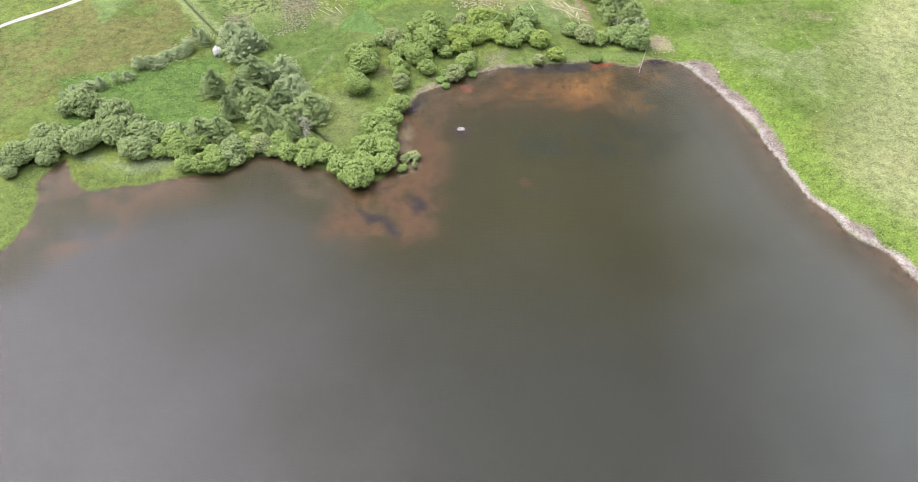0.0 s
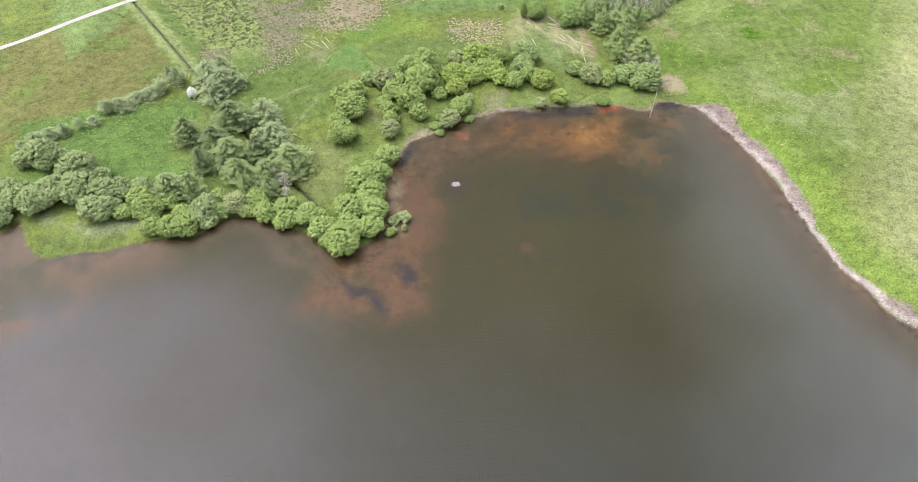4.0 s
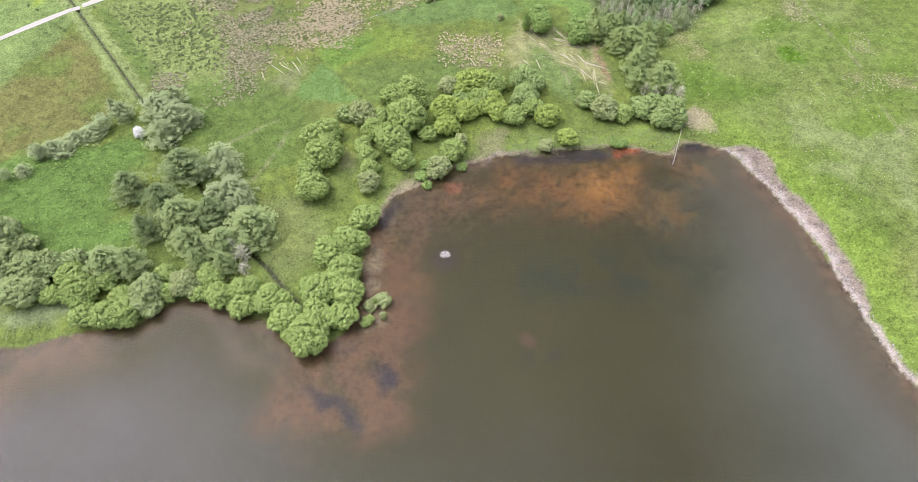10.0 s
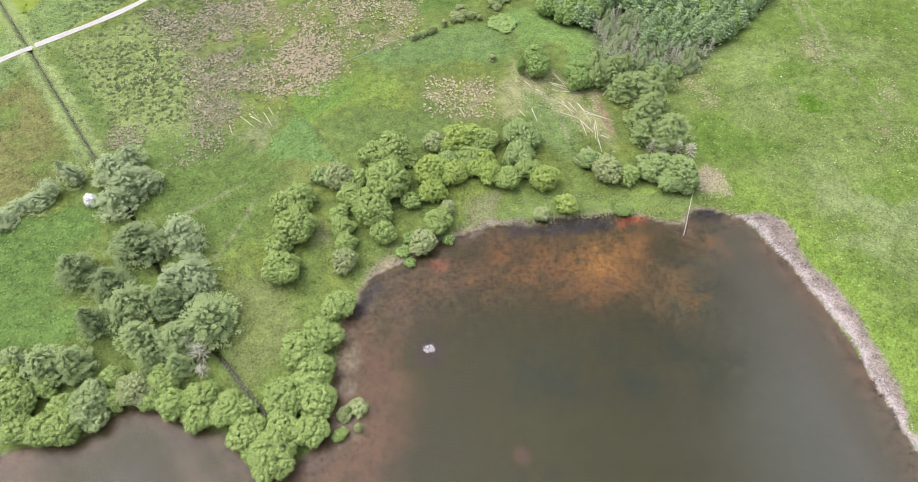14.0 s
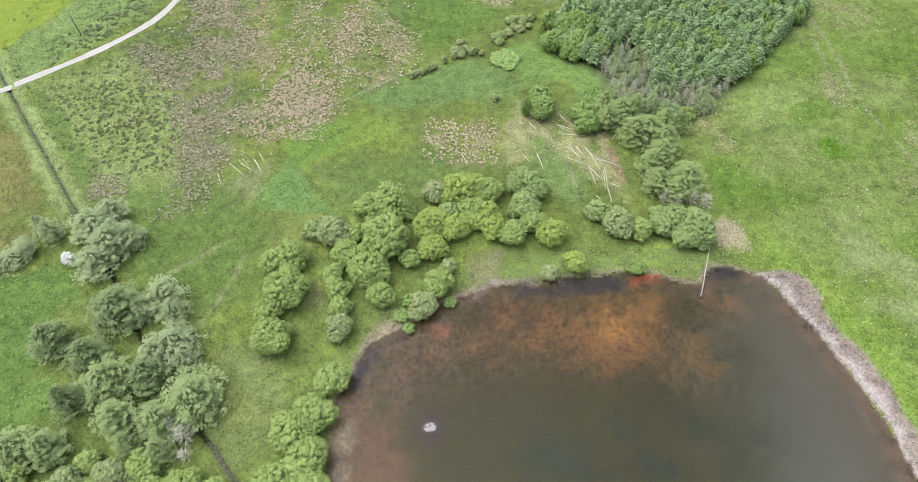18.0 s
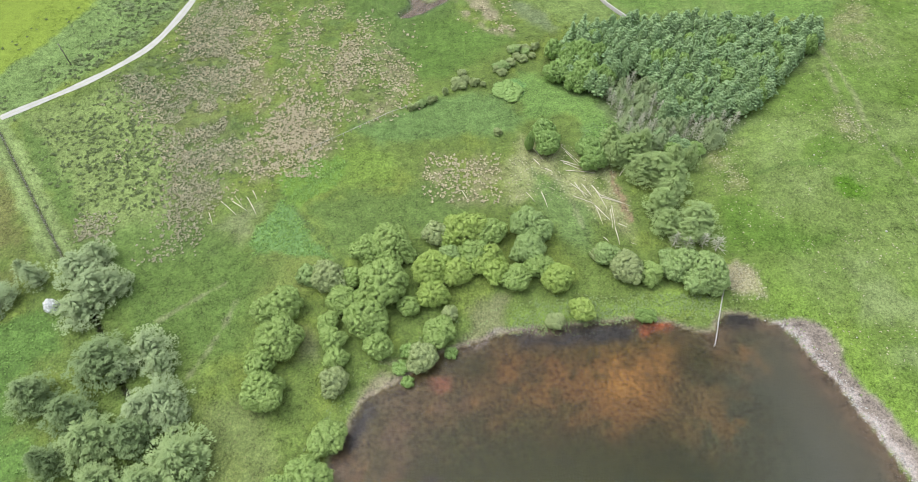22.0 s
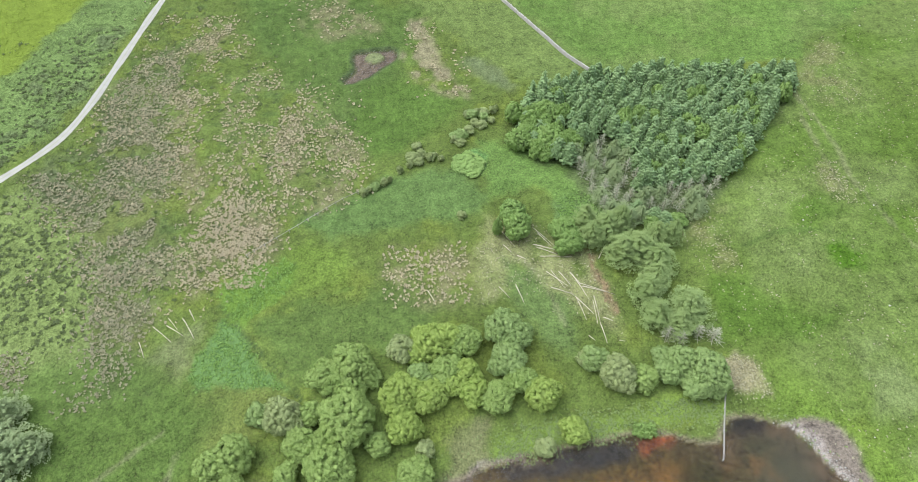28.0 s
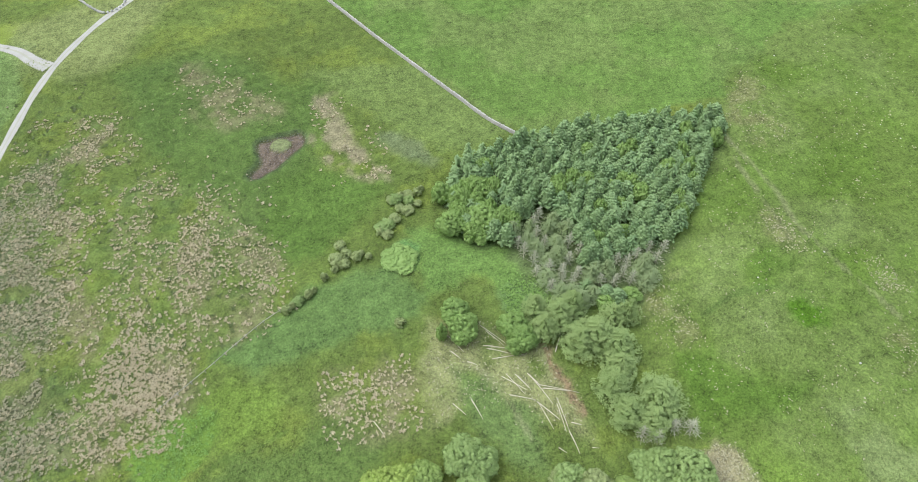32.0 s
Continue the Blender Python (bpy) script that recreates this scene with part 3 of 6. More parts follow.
def fbm(x, y, size, k=0):
    return (vnoise(x, y, size, k) * 0.55 + vnoise(x, y, size * 0.45, k + 1) * 0.3 + vnoise(x, y, size * 0.2, k + 2) * 0.15)


def ramp(v, a, b):
    t = np.clip((v - a) / (b - a), 0, 1)
    return t * t * (3 - 2 * t)


def curve_through(points, step, closed=False):
    """Catmull-Rom line through the points, evenly stepped."""
    p = np.array(points, float)
    n = len(p)
    out = []
    for i in range(n if closed else n - 1):
        if closed:
            a, b, c, d = p[i - 1], p[i], p[(i + 1) % n], p[(i + 2) % n]
        else:
            a, b, c, d = p[max(i - 1, 0)], p[i], p[i + 1], p[min(i + 2, n - 1)]
        m = max(1, int(np.linalg.norm(c - b) / step))
        for k in range(m):
            t = k / m
            out.append(0.5 * (2 * b + (c - a) * t + (2 * a - 5 * b + 4 * c - d) * t * t + (3 * b - a - 3 * c + d) * t ** 3))
    if not closed:
        out.append(p[-1])
    return np.array(out)


def line_distance(x, y, line):
    best = np.full(np.shape(x), 1e9)
    for (ax, ay), (bx, by) in zip(line[:-1], line[1:]):
        dx, dy = bx - ax, by - ay
        t = np.clip(((x - ax) * dx + (y - ay) * dy) / (dx * dx + dy * dy + 1e-9), 0, 1)
        best = np.minimum(best, (x - ax - t * dx) ** 2 + (y - ay - t * dy) ** 2)
    return np.sqrt(best)


def inside(x, y, poly):
    r = np.zeros(np.shape(x), bool)
    for (ax, ay), (bx, by) in zip(poly, np.roll(poly, -1, axis=0)):
        if ay != by:
            r ^= ((ay > y) != (by > y)) & (x < (bx - ax) * (y - ay) / (by - ay) + ax)
    return r


def signed(x, y, poly):
    """Distance to the outline, positive inside."""
    poly = np.array(poly, float)
    d = line_distance(x, y, np.vstack([poly, poly[:1]]))
    return np.where(inside(x, y, poly), d, -d)


def mesh_from(name, verts, faces, material=None, smooth=False):
    """A mesh from arrays: verts (n, 3) and a list of face arrays (m, 3) or (m, 4)."""
    me = bpy.data.meshes.new(name)
    verts = np.asarray(verts, np.float32)
    faces = [np.asarray(f, np.int32) for f in faces if len(f)]
    counts = np.concatenate([np.full(len(f), f.shape[1], np.int32) for f in faces])
    loops = np.concatenate([f.ravel() for f in faces])
    me.vertices.add(len(verts))
    me.vertices.foreach_set("co", verts.ravel())
    me.loops.add(len(loops))
    me.loops.foreach_set("vertex_index", loops)
    me.polygons.add(len(counts))
    me.polygons.foreach_set("loop_start", np.concatenate([[0], np.cumsum(counts)[:-1]]).astype(np.int32))
    me.polygons.foreach_set("loop_total", counts)
    if smooth:
        me.polygons.foreach_set("use_smooth", np.ones(len(counts), bool))
    me.update(calc_edges=True)
    if material:
        me.materials.append(material)
    return me


class Build:
    """Collects pieces of geometry for one mesh."""

    def __init__(self):
        self.v, self.t, self.q, self.n = [], [], [], 0

    def add(self, verts, tris=None, quads=None):
        verts = np.asarray(verts, float)
        if tris is not None:
            self.t.append(np.asarray(tris) + self.n)
        if quads is not None:
            self.q.append(np.asarray(quads) + self.n)
        self.v.append(verts)
        self.n += len(verts)

    def mesh(self, name, material, smooth=False):
        faces = [np.vstack(f) for f in (self.t, self.q) if f]
        return mesh_from(name, np.vstack(self.v), faces, material, smooth)

    def tube(self, pts, radii, sides=6):
        pts = np.asarray(pts, float)
        n = len(pts)
        ang = np.arange(sides) * 2 * np.pi / sides
        rings = []
        for i in range(n):
            d = pts[min(i + 1, n - 1)] - pts[max(i - 1, 0)]
            d = d / (np.linalg.norm(d) + 1e-9)
            a = np.cross(d, (0, 0, 1) if abs(d[2]) < 0.9 else (1, 0, 0))
            a /= np.linalg.norm(a)
            b = np.cross(d, a)
            rings.append(pts[i] + radii[i] * (np.cos(ang)[:, None] * a + np.sin(ang)[:, None] * b))
        quads = [[i * sides + k, i * sides + (k + 1) % sides, (i + 1) * sides + (k + 1) % sides, (i + 1) * sides + k]
                 for i in range(n - 1) for k in range(sides)]
        tris = [[0, (k + 1) % sides, k] for k in range(1, sides - 1)]
        last = (n - 1) * sides
        tris += [[last, last + k, last + k + 1] for k in range(1, sides - 1)]
        self.add(np.vstack(rings), np.array(tris), np.array(quads))


PHI = (1 + 5 ** 0.5) / 2
ICO = np.array([(-1, PHI, 0), (1, PHI, 0), (-1, -PHI, 0), (1, -PHI, 0), (0, -1, PHI), (0, 1, PHI), (0, -1, -PHI), (0, 1, -PHI),
                (PHI, 0, -1), (PHI, 0, 1), (-PHI, 0, -1), (-PHI, 0, 1)]) / math.hypot(1, PHI)
ICO_F = np.array([(0, 11, 5), (0, 5, 1), (0, 1, 7), (0, 7, 10), (0, 10, 11), (1, 5, 9), (5, 11, 4), (11, 10, 2), (10, 7, 6), (7, 1, 8),
                  (3, 9, 4), (3, 4, 2), (3, 2, 6), (3, 6, 8), (3, 8, 9), (4, 9, 5), (2, 4, 11), (6, 2, 10), (8, 6, 7), (9, 8, 1)])


def part(name, mesh, parent=None, label=""):
    ob = new(name, mesh)
    if parent is not None:
        ob.parent = parent
    if label:
        ob["label"] = label
    return ob


def random_dirs(rng, n):
    d = rng.normal(size=(n, 3))
    return d / np.linalg.norm(d, axis=1)[:, None]


def leaves(build, centres, normals, size, rng, slim=0.6):
    """Pointed leaf-spray quads facing along the normals."""
    n = len(centres)
    a = np.cross(normals, random_dirs(rng, n))
    a /= np.linalg.norm(a, axis=1)[:, None] + 1e-9
    b = np.cross(normals, a)
    s = (size * rng.uniform(0.6, 1.3, n))[:, None]
    lift = normals * s * 0.25
    v = np.stack([centres - a * s, centres - b * s * slim + lift, centres + a * s, centres + b * s * slim + lift], 1).reshape(-1, 3)
    build.add(v, quads=np.arange(4 * n).reshape(n, 4))


# ---- materials ----
def node_material(name):
    m = bpy.data.materials.new(name)
    m.use_nodes = True
    nt = m.node_tree
    return m, nt, nt.nodes["Principled BSDF"]


def add(nt, kind, **values):
    n = nt.nodes.new(kind)
    for k, v in values.items():
        n.inputs[k].default_value = v
    return n


def mix_colour(nt, fac, a, b, mode="MIX"):
    n = nt.nodes.new("ShaderNodeMix")
    n.data_type, n.blend_type = "RGBA", mode
    for sock, val in ((n.inputs[0], fac), (n.inputs[6], a), (n.inputs[7], b)):
        if hasattr(val, "is_linked"):
            nt.links.new(val, sock)
        elif isinstance(val, (int, float)):
            sock.default_value = val
        else:
            sock.default_value = (*val, 1)
    return n.outputs[2]


def math_node(nt, op, a, b=0.0, clamp=False):
    n = nt.nodes.new("ShaderNodeMath")
    n.operation, n.use_clamp = op, clamp
    for sock, val in ((n.inputs[0], a), (n.inputs[1], b)):
        if hasattr(val, "is_linked"):
            nt.links.new(val, sock)
        else:
            sock.default_value = val
    return n.outputs[0]


def noise_out(nt, coord, scale, detail=3, rough=0.6):
    n = add(nt, "ShaderNodeTexNoise", Scale=scale, Detail=detail, Roughness=rough)
    if coord is not None:
        nt.links.new(coord, n.inputs["Vector"])
    return n.outputs["Fac"]


def bump(nt, bsdf, height, strength, distance):
    b = add(nt, "ShaderNodeBump", Strength=strength, Distance=distance)
    nt.links.new(height, b.inputs["Height"])
    nt.links.new(b.outputs[0], bsdf.inputs["Normal"])


def foliage(name, dark, light, spread=0.5, tip=None):
    """Leaves: colour by tree and by spray, with some light let through."""
    m, nt, bsdf = node_material(name)
    info, geo, coord = nt.nodes.new("ShaderNodeObjectInfo"), nt.nodes.new("ShaderNodeNewGeometry"), nt.nodes.new("ShaderNodeTexCoord")
    patch = noise_out(nt, coord.outputs["Object"], 0.7, 2)
    f = math_node(nt, "MULTIPLY", geo.outputs["Random Per Island"], 0.38)
    f = math_node(nt, "ADD", f, math_node(nt, "MULTIPLY", info.outputs["Random"], spread))
    f = math_node(nt, "ADD", f, math_node(nt, "MULTIPLY_ADD", patch, 0.5))
    f = math_node(nt, "SUBTRACT", f, 0.2, True)
    pair = np.array([dark, light])
    col = mix_colour(nt, f, tuple(pair[0] * 0.82 + pair[1] * 0.18), tuple(pair[0] * 0.15 + pair[1] * 0.85))
    if tip:
        pick = math_node(nt, "GREATER_THAN", geo.outputs["Random Per Island"], 0.12)
        col = mix_colour(nt, pick, col, tip)
    nt.links.new(col, bsdf.inputs["Base Color"])
    bsdf.inputs["Roughness"].default_value = 0.62
    bsdf.inputs["Specular IOR Level"].default_value = 0.25
    tr = nt.nodes.new("ShaderNodeBsdfTranslucent")
    nt.links.new(col, tr.inputs["Color"])
    mx = nt.nodes.new("ShaderNodeMixShader")
    mx.inputs[0].default_value = 0.2
    nt.links.new(bsdf.outputs[0], mx.inputs[1])
    nt.links.new(tr.outputs[0], mx.inputs[2])
    nt.links.new(mx.outputs[0], nt.nodes["Material Output"].inputs[0])
    return m


def plain(name, a, b, scale=2.0, rough=0.8, relief=0.3, spread=0.3):
    """Stone, bark, gravel: two tones by noise, varied by object."""
    m, nt, bsdf = node_material(name)
    coord, info, geo = nt.nodes.new("ShaderNodeTexCoord"), nt.nodes.new("ShaderNodeObjectInfo"), nt.nodes.new("ShaderNodeNewGeometry")
    n1, n2 = noise_out(nt, coord.outputs["Object"], scale, 4), noise_out(nt, coord.outputs["Object"], scale * 6, 2)
    f = math_node(nt, "ADD", math_node(nt, "MULTIPLY_ADD", n1, 1.2), math_node(nt, "MULTIPLY", info.outputs["Random"], spread))
    f = math_node(nt, "ADD", f, math_node(nt, "MULTIPLY", geo.outputs["Random Per Island"], spread))
    f = math_node(nt, "SUBTRACT", f, 0.4 + spread * 0.6, True)
    nt.links.new(mix_colour(nt, f, a, b), bsdf.inputs["Base Color"])
    bsdf.inputs["Roughness"].default_value = rough
    bump(nt, bsdf, n2, relief, 0.05)
    return m


def ground_material():
    m, nt, bsdf = node_material("ground_cover")
    at = nt.nodes.new("ShaderNodeAttribute")
    at.attribute_name = "cover"
    geo = nt.nodes.new("ShaderNodeNewGeometry")
    pos = geo.outputs["Position"]
    fine, mid, wide = noise_out(nt, pos, 1.9, 4, 0.7), noise_out(nt, pos, 0.42, 4, 0.65), noise_out(nt, pos, 0.06, 3)
    grain = noise_out(nt, pos, 5.0, 2, 0.6)
    g = math_node(nt, "MULTIPLY", math_node(nt, "SUBTRACT", fine, 0.5), 2.2)
    for value, gain in ((mid, 1.6), (wide, 0.6), (grain, 1.4)):
        g = math_node(nt, "ADD", g, math_node(nt, "MULTIPLY", math_node(nt, "SUBTRACT", value, 0.5), gain))
    wet = nt.nodes.new("ShaderNodeAttribute")
    wet.attribute_name = "wet"
    g = math_node(nt, "MULTIPLY", g, math_node(nt, "SUBTRACT", 1.0, wet.outputs["Fac"]))
    g = math_node(nt, "MAXIMUM", math_node(nt, "ADD", g, 1.0), 0.3)
    grey = nt.nodes.new("ShaderNodeCombineColor")
    for i in range(3):
        nt.links.new(g, grey.inputs[i])
    col = mix_colour(nt, 1.0, at.outputs["Color"], grey.outputs[0], "MULTIPLY")
    # straw-coloured stems among the green
    straw = math_node(nt, "MULTIPLY", math_node(nt, "GREATER_THAN", noise_out(nt, pos, 2.6, 3, 0.7), 0.62), at.outputs["Alpha"])
    straw = math_node(nt, "MULTIPLY", straw, 0.7)
    col = mix_colour(nt, straw, col, (0.30, 0.26, 0.13))
    # mottle of weed and ochre on the shallows
    mott = math_node(nt, "MULTIPLY", math_node(nt, "SUBTRACT", noise_out(nt, pos, 1.3, 5, 0.75), 0.5), 4.0)
    # dark clots: weed on the bed, sward clumps on land
    sp = nt.nodes.new("ShaderNodeAttribute")
    sp.attribute_name = "speck"
    mott = math_node(nt, "MAXIMUM", math_node(nt, "ADD", math_node(nt, "MULTIPLY", mott, sp.outputs["Fac"]), 1.0), 0.35)
    tone = nt.nodes.new("ShaderNodeCombineColor")
    for i in range(3):
        nt.links.new(mott, tone.inputs[i])
    col = mix_colour(nt, 1.0, col, tone.outputs[0], "MULTIPLY")
    dots = math_node(nt, "GREATER_THAN", noise_out(nt, pos, 2.6, 3, 0.6), 0.56)
    col = mix_colour(nt, math_node(nt, "MULTIPLY", dots, math_node(nt, "MULTIPLY", sp.outputs["Fac"], 0.5)), col, (0.06, 0.042, 0.022))
    nt.links.new(col, bsdf.inputs["Base Color"])
    bsdf.inputs["Roughness"].default_value = 0.9
    bsdf.inputs["Specular IOR Level"].default_value = 0.15
    bump(nt, bsdf, math_node(nt, "ADD", fine, mid), 0.45, 0.4)
    return m


def water_material(name, tint):
    """Clear brown water: the bed shows through it, the sky mirrors in its ripples."""
    m, nt, bsdf = node_material(name)
    nt.nodes.remove(bsdf)
    geo = nt.nodes.new("ShaderNodeNewGeometry")
    # a breath of wind: gloss varies in broad drifts
    w1, w2 = noise_out(nt, geo.outputs["Position"], 0.9, 3, 0.6), noise_out(nt, geo.outputs["Position"], 0.045, 3)
    clear = nt.nodes.new("ShaderNodeBsdfTransparent")
    clear.inputs[0].default_value = (*tint, 1)
    gloss = nt.nodes.new("ShaderNodeBsdfGlossy")
    rough = math_node(nt, "ADD", math_node(nt, "MULTIPLY", w1, 0.06), math_node(nt, "MULTIPLY", w2, 0.1))
    nt.links.new(math_node(nt, "ADD", rough, 0.30), gloss.inputs["Roughness"])
    fres = add(nt, "ShaderNodeFresnel", IOR=1.345)
    mx = nt.nodes.new("ShaderNodeMixShader")
    nt.links.new(fres.outputs[0], mx.inputs[0])
    nt.links.new(clear.outputs[0], mx.inputs[1])
    nt.links.new(gloss.outputs[0], mx.inputs[2])
    nt.links.new(mx.outputs[0], nt.nodes["Material Output"].inputs[0])
    return m


M_GROUND = ground_material()
M_WATER = water_material("lake_water", (0.93, 0.9, 0.82))
M_DRAIN = water_material("ditch_water", (0.6, 0.57, 0.5))
M_POND = water_material("pond_water", (0.9, 0.86, 0.8))
M_WILLOW = foliage("willow_leaves", (0.175, 0.28, 0.068), (0.345, 0.45, 0.14), 0.35)
M_BRIGHT = foliage("bright_willow_leaves", (0.20, 0.31, 0.06), (0.38, 0.48, 0.125), 0.3)
M_DULL = foliage("dull_willow_leaves", (0.175, 0.275, 0.09), (0.335, 0.44, 0.16), 0.3)
M_WILLOW_GREY = foliage("grey_willow_leaves", (0.205, 0.29, 0.105), (0.375, 0.46, 0.195), 0.35)
M_PALE = foliage("pale_willow_leaves", (0.22, 0.28, 0.105), (0.38, 0.44, 0.19), 0.3)
M_SPRUCE = foliage("spruce_needles", (0.08, 0.135, 0.05), (0.225, 0.30, 0.115), 0.3)
M_WOOD = foliage("plantation_needles", (0.115, 0.24, 0.13), (0.31, 0.425, 0.185), 0.65)
M_SPRUCE_E = foliage("light_spruce_needles", (0.13, 0.205, 0.068), (0.295, 0.38, 0.145), 0.35)
M_SPRUCE_PALE = foliage("pale_spruce_needles", (0.13, 0.22, 0.065), (0.32, 0.41, 0.15), 0.4)
M_LARCH = foliage("larch_needles", (0.18, 0.25, 0.11), (0.33, 0.405, 0.19), 0.35)
M_BROAD = foliage("broad_leaves", (0.16, 0.27, 0.075), (0.31, 0.44, 0.135), 0.5)
M_HEDGE = foliage("hedge_leaves", (0.18, 0.25, 0.10), (0.34, 0.42, 0.20), 0.4)
M_BLOSSOM = plain("hawthorn_blossom", (0.6, 0.62, 0.52), (0.84, 0.84, 0.78), 1.5)
M_BARK = plain("bark", (0.09, 0.075, 0.06), (0.2, 0.17, 0.14), 3.0)
M_DEAD = plain("dead_wood", (0.24, 0.25, 0.155), (0.43, 0.43, 0.30), 2.0)
M_LOG = plain("pale_log", (0.29, 0.25, 0.175), (0.58, 0.52, 0.4), 1.5)
M_STONE = plain("field_stone", (0.18, 0.17, 0.15), (0.36, 0.345, 0.305), 1.2, 0.85, spread=0.5)
M_WHITE_STONE = plain("limed_stone", (0.3, 0.29, 0.26), (0.56, 0.54, 0.5), 1.2, 0.85, spread=0.5)
M_POST = plain("weathered_post", (0.25, 0.23, 0.2), (0.5, 0.48, 0.43), 3.0)
M_TAN = foliage("dry_rush", (0.30, 0.26, 0.16), (0.62, 0.54, 0.365), 0.0)
M_TAN_DULL = foliage("dull_rush", (0.25, 0.24, 0.14), (0.46, 0.43, 0.28), 0.0)
M_TUSSOCK = foliage("green_rush", (0.05, 0.075, 0.02), (0.105, 0.135, 0.045), 0.0)
M_REED = foliage("reed_leaves", (0.16, 0.28, 0.065), (0.26, 0.40, 0.11), 0.0)
M_SEDGE = foliage("sedge_leaves", (0.13, 0.195, 0.06), (0.24, 0.30, 0.12), 0.0)

# ---- lake outline and the lie of the land ----
shore_line = curve_through(SHORE_W + SHORE_N + SHORE_E, 2.0)
south = [(128, -120), (140, -190), (120, -280), (40, -340), (-90, -330), (-190, -270), (-230, -170), (-205, -90)]
LAKE = np.vstack([shore_line, np.array(south, float)])
POND_LINE = curve_through(POND, 1.0, closed=True)
DRAIN_LINE = curve_through(DRAIN, 2.0)
DITCH_LINE = curve_through(DITCH, 2.0)
TRACK_LINE = curve_through(TRACK, 2.0)
BRANCH_LINE = curve_through(BRANCH, 1.5)


def land_height(x, y):
    """Height of the ground, with the lake bed, drains and pond cut in."""
    x, y = np.asarray(x, float), np.asarray(y, float)
    wob = (fbm(x, y, 7.0, 1) - 0.5) * 1.6
    sd = -signed(x, y, LAKE) + wob * ramp(np.abs(y + 20), 0, 8)
    z = 0.10 + 0.55 * ramp(sd, 0.0, 9.0) + 0.35 * (fbm(x, y, 22, 3) - 0.4) * ramp(sd, 2, 14)
    hill = np.maximum(0, x - 62 - 0.12 * (y - 40))
    z = z + ramp(sd, 0, 14) * ((0.075 + 0.06 * ramp(y, 45, 90)) * np.minimum(hill, 40) + 0.035 * np.maximum(hill - 40, 0) * (hill < 600))
    z = np.where(sd < 0, -0.06 + np.maximum(sd * 0.10, -1.6), z)
    near = line_distance(x, y, DRAIN_LINE)
    z = z - (np.maximum(z, 0) + 0.45) * np.exp(-(near / 0.6) ** 4) * (sd > -1)
    z = z - 0.35 * np.exp(-(line_distance(x, y, DITCH_LINE) / 0.7) ** 2)
    pd = signed(x, y, POND_LINE) + (fbm(x, y, 5, 2) - 0.5) * 1.5
    isle = np.hypot((x - ISLAND[0][0]) / 2.8, (y - ISLAND[0][1]) / 2.4)
    z = z - (z + 0.35) * ramp(pd, -0.4, 0.6) * ramp(isle, 0.85, 1.15)
    return z, sd, near, pd, isle


def ground_z(x, y):
    return float(land_height(np.array([x]), np.array([y]))[0][0])


def spaced(lo, hi, step, far):
    core = np.arange(lo, hi + step / 2, step)
    out = step * 1.25 ** np.arange(1, 60)
    grow = np.cumsum(out)
    grow = grow[grow < far]
    return np.concatenate([lo - grow[::-1], core, hi + grow])


gx, gy = spaced(-185, 185, 0.75, 2400), spaced(-112, 318, 0.75, 2400)
X, Y = np.meshgrid(gx, gy)
Zg, SD, NEAR, PD, ISLE = land_height(X.ravel(), Y.ravel())
x, y = X.ravel(), Y.ravel()
# region outlines are wandered by noise
xw = x + (fbm(x, y, 9, 0) - 0.5) * 7 + (vnoise(x, y, 1.7, 5) - 0.5) * 1.6
yw = y + (fbm(x, y, 9, 4) - 0.5) * 7 + (vnoise(x, y, 1.7, 6) - 0.5) * 1.6
colour = np.tile(np.array([0.108, 0.151, 0.035]), (len(x), 1))
straw = np.full(len(x), 0.35)
even = np.zeros(len(x))


def lay(poly, rgb, soft=1.5, amount=1.0, stems=None, mask=None):
    """Blend a colour of ground cover into a region."""
    p = np.array(poly, float)
    lo, hi = p.min(0) - soft * 2 - 6, p.max(0) + soft * 2 + 6
    k = np.nonzero((x > lo[0]) & (x < hi[0]) & (y > lo[1]) & (y < hi[1]))[0]
    m = ramp(signed(xw[k], yw[k], p), -soft, soft) * amount
    if mask is not None:
        m = m * mask[k]
    colour[k] += (np.array(rgb) - colour[k]) * m[:, None]
    if stems is not None:
        straw[k] += (stems - straw[k]) * m


n_a, n_b, n_c, n_d = fbm(x, y, 26, 2), fbm(x, y, 9, 5), vnoise(x, y, 2.6, 3), fbm(x, y, 5, 7)
# broad variation of the sward
colour *= (0.82 + 0.36 * n_a)[:, None]
colour += ramp(n_b, 0.5, 0.7)[:, None] * np.array([0.022, 0.02, 0.0])
lay(L_BROWN_W, (0.13, 0.135, 0.043), 3, 0.9, 0.5, ramp(n_b, 0.3, 0.6))
lay(L_FIELD_N, (0.112, 0.185, 0.042), 1.0, 0.95, 0.3)
lay(L_FIELD_N, (0.155, 0.195, 0.065), 2, 0.45, 0.4, ramp(n_a * 0.6 + n_b * 0.4, 0.44, 0.6))
lay(L_FIELD_NE, (0.12, 0.19, 0.05), 1.5, 0.9, 0.3)
lay(L_HILL, (0.108, 0.16, 0.033), 2, 1.0, 0.3)
# sunlit far east slope: the sun patch is painted as paler grass
lay([(105, -20), (140, 60), (175, 120), (260, 120), (260, -60), (125, -60)], (0.19, 0.225, 0.10), 14, 0.7, 0.5)
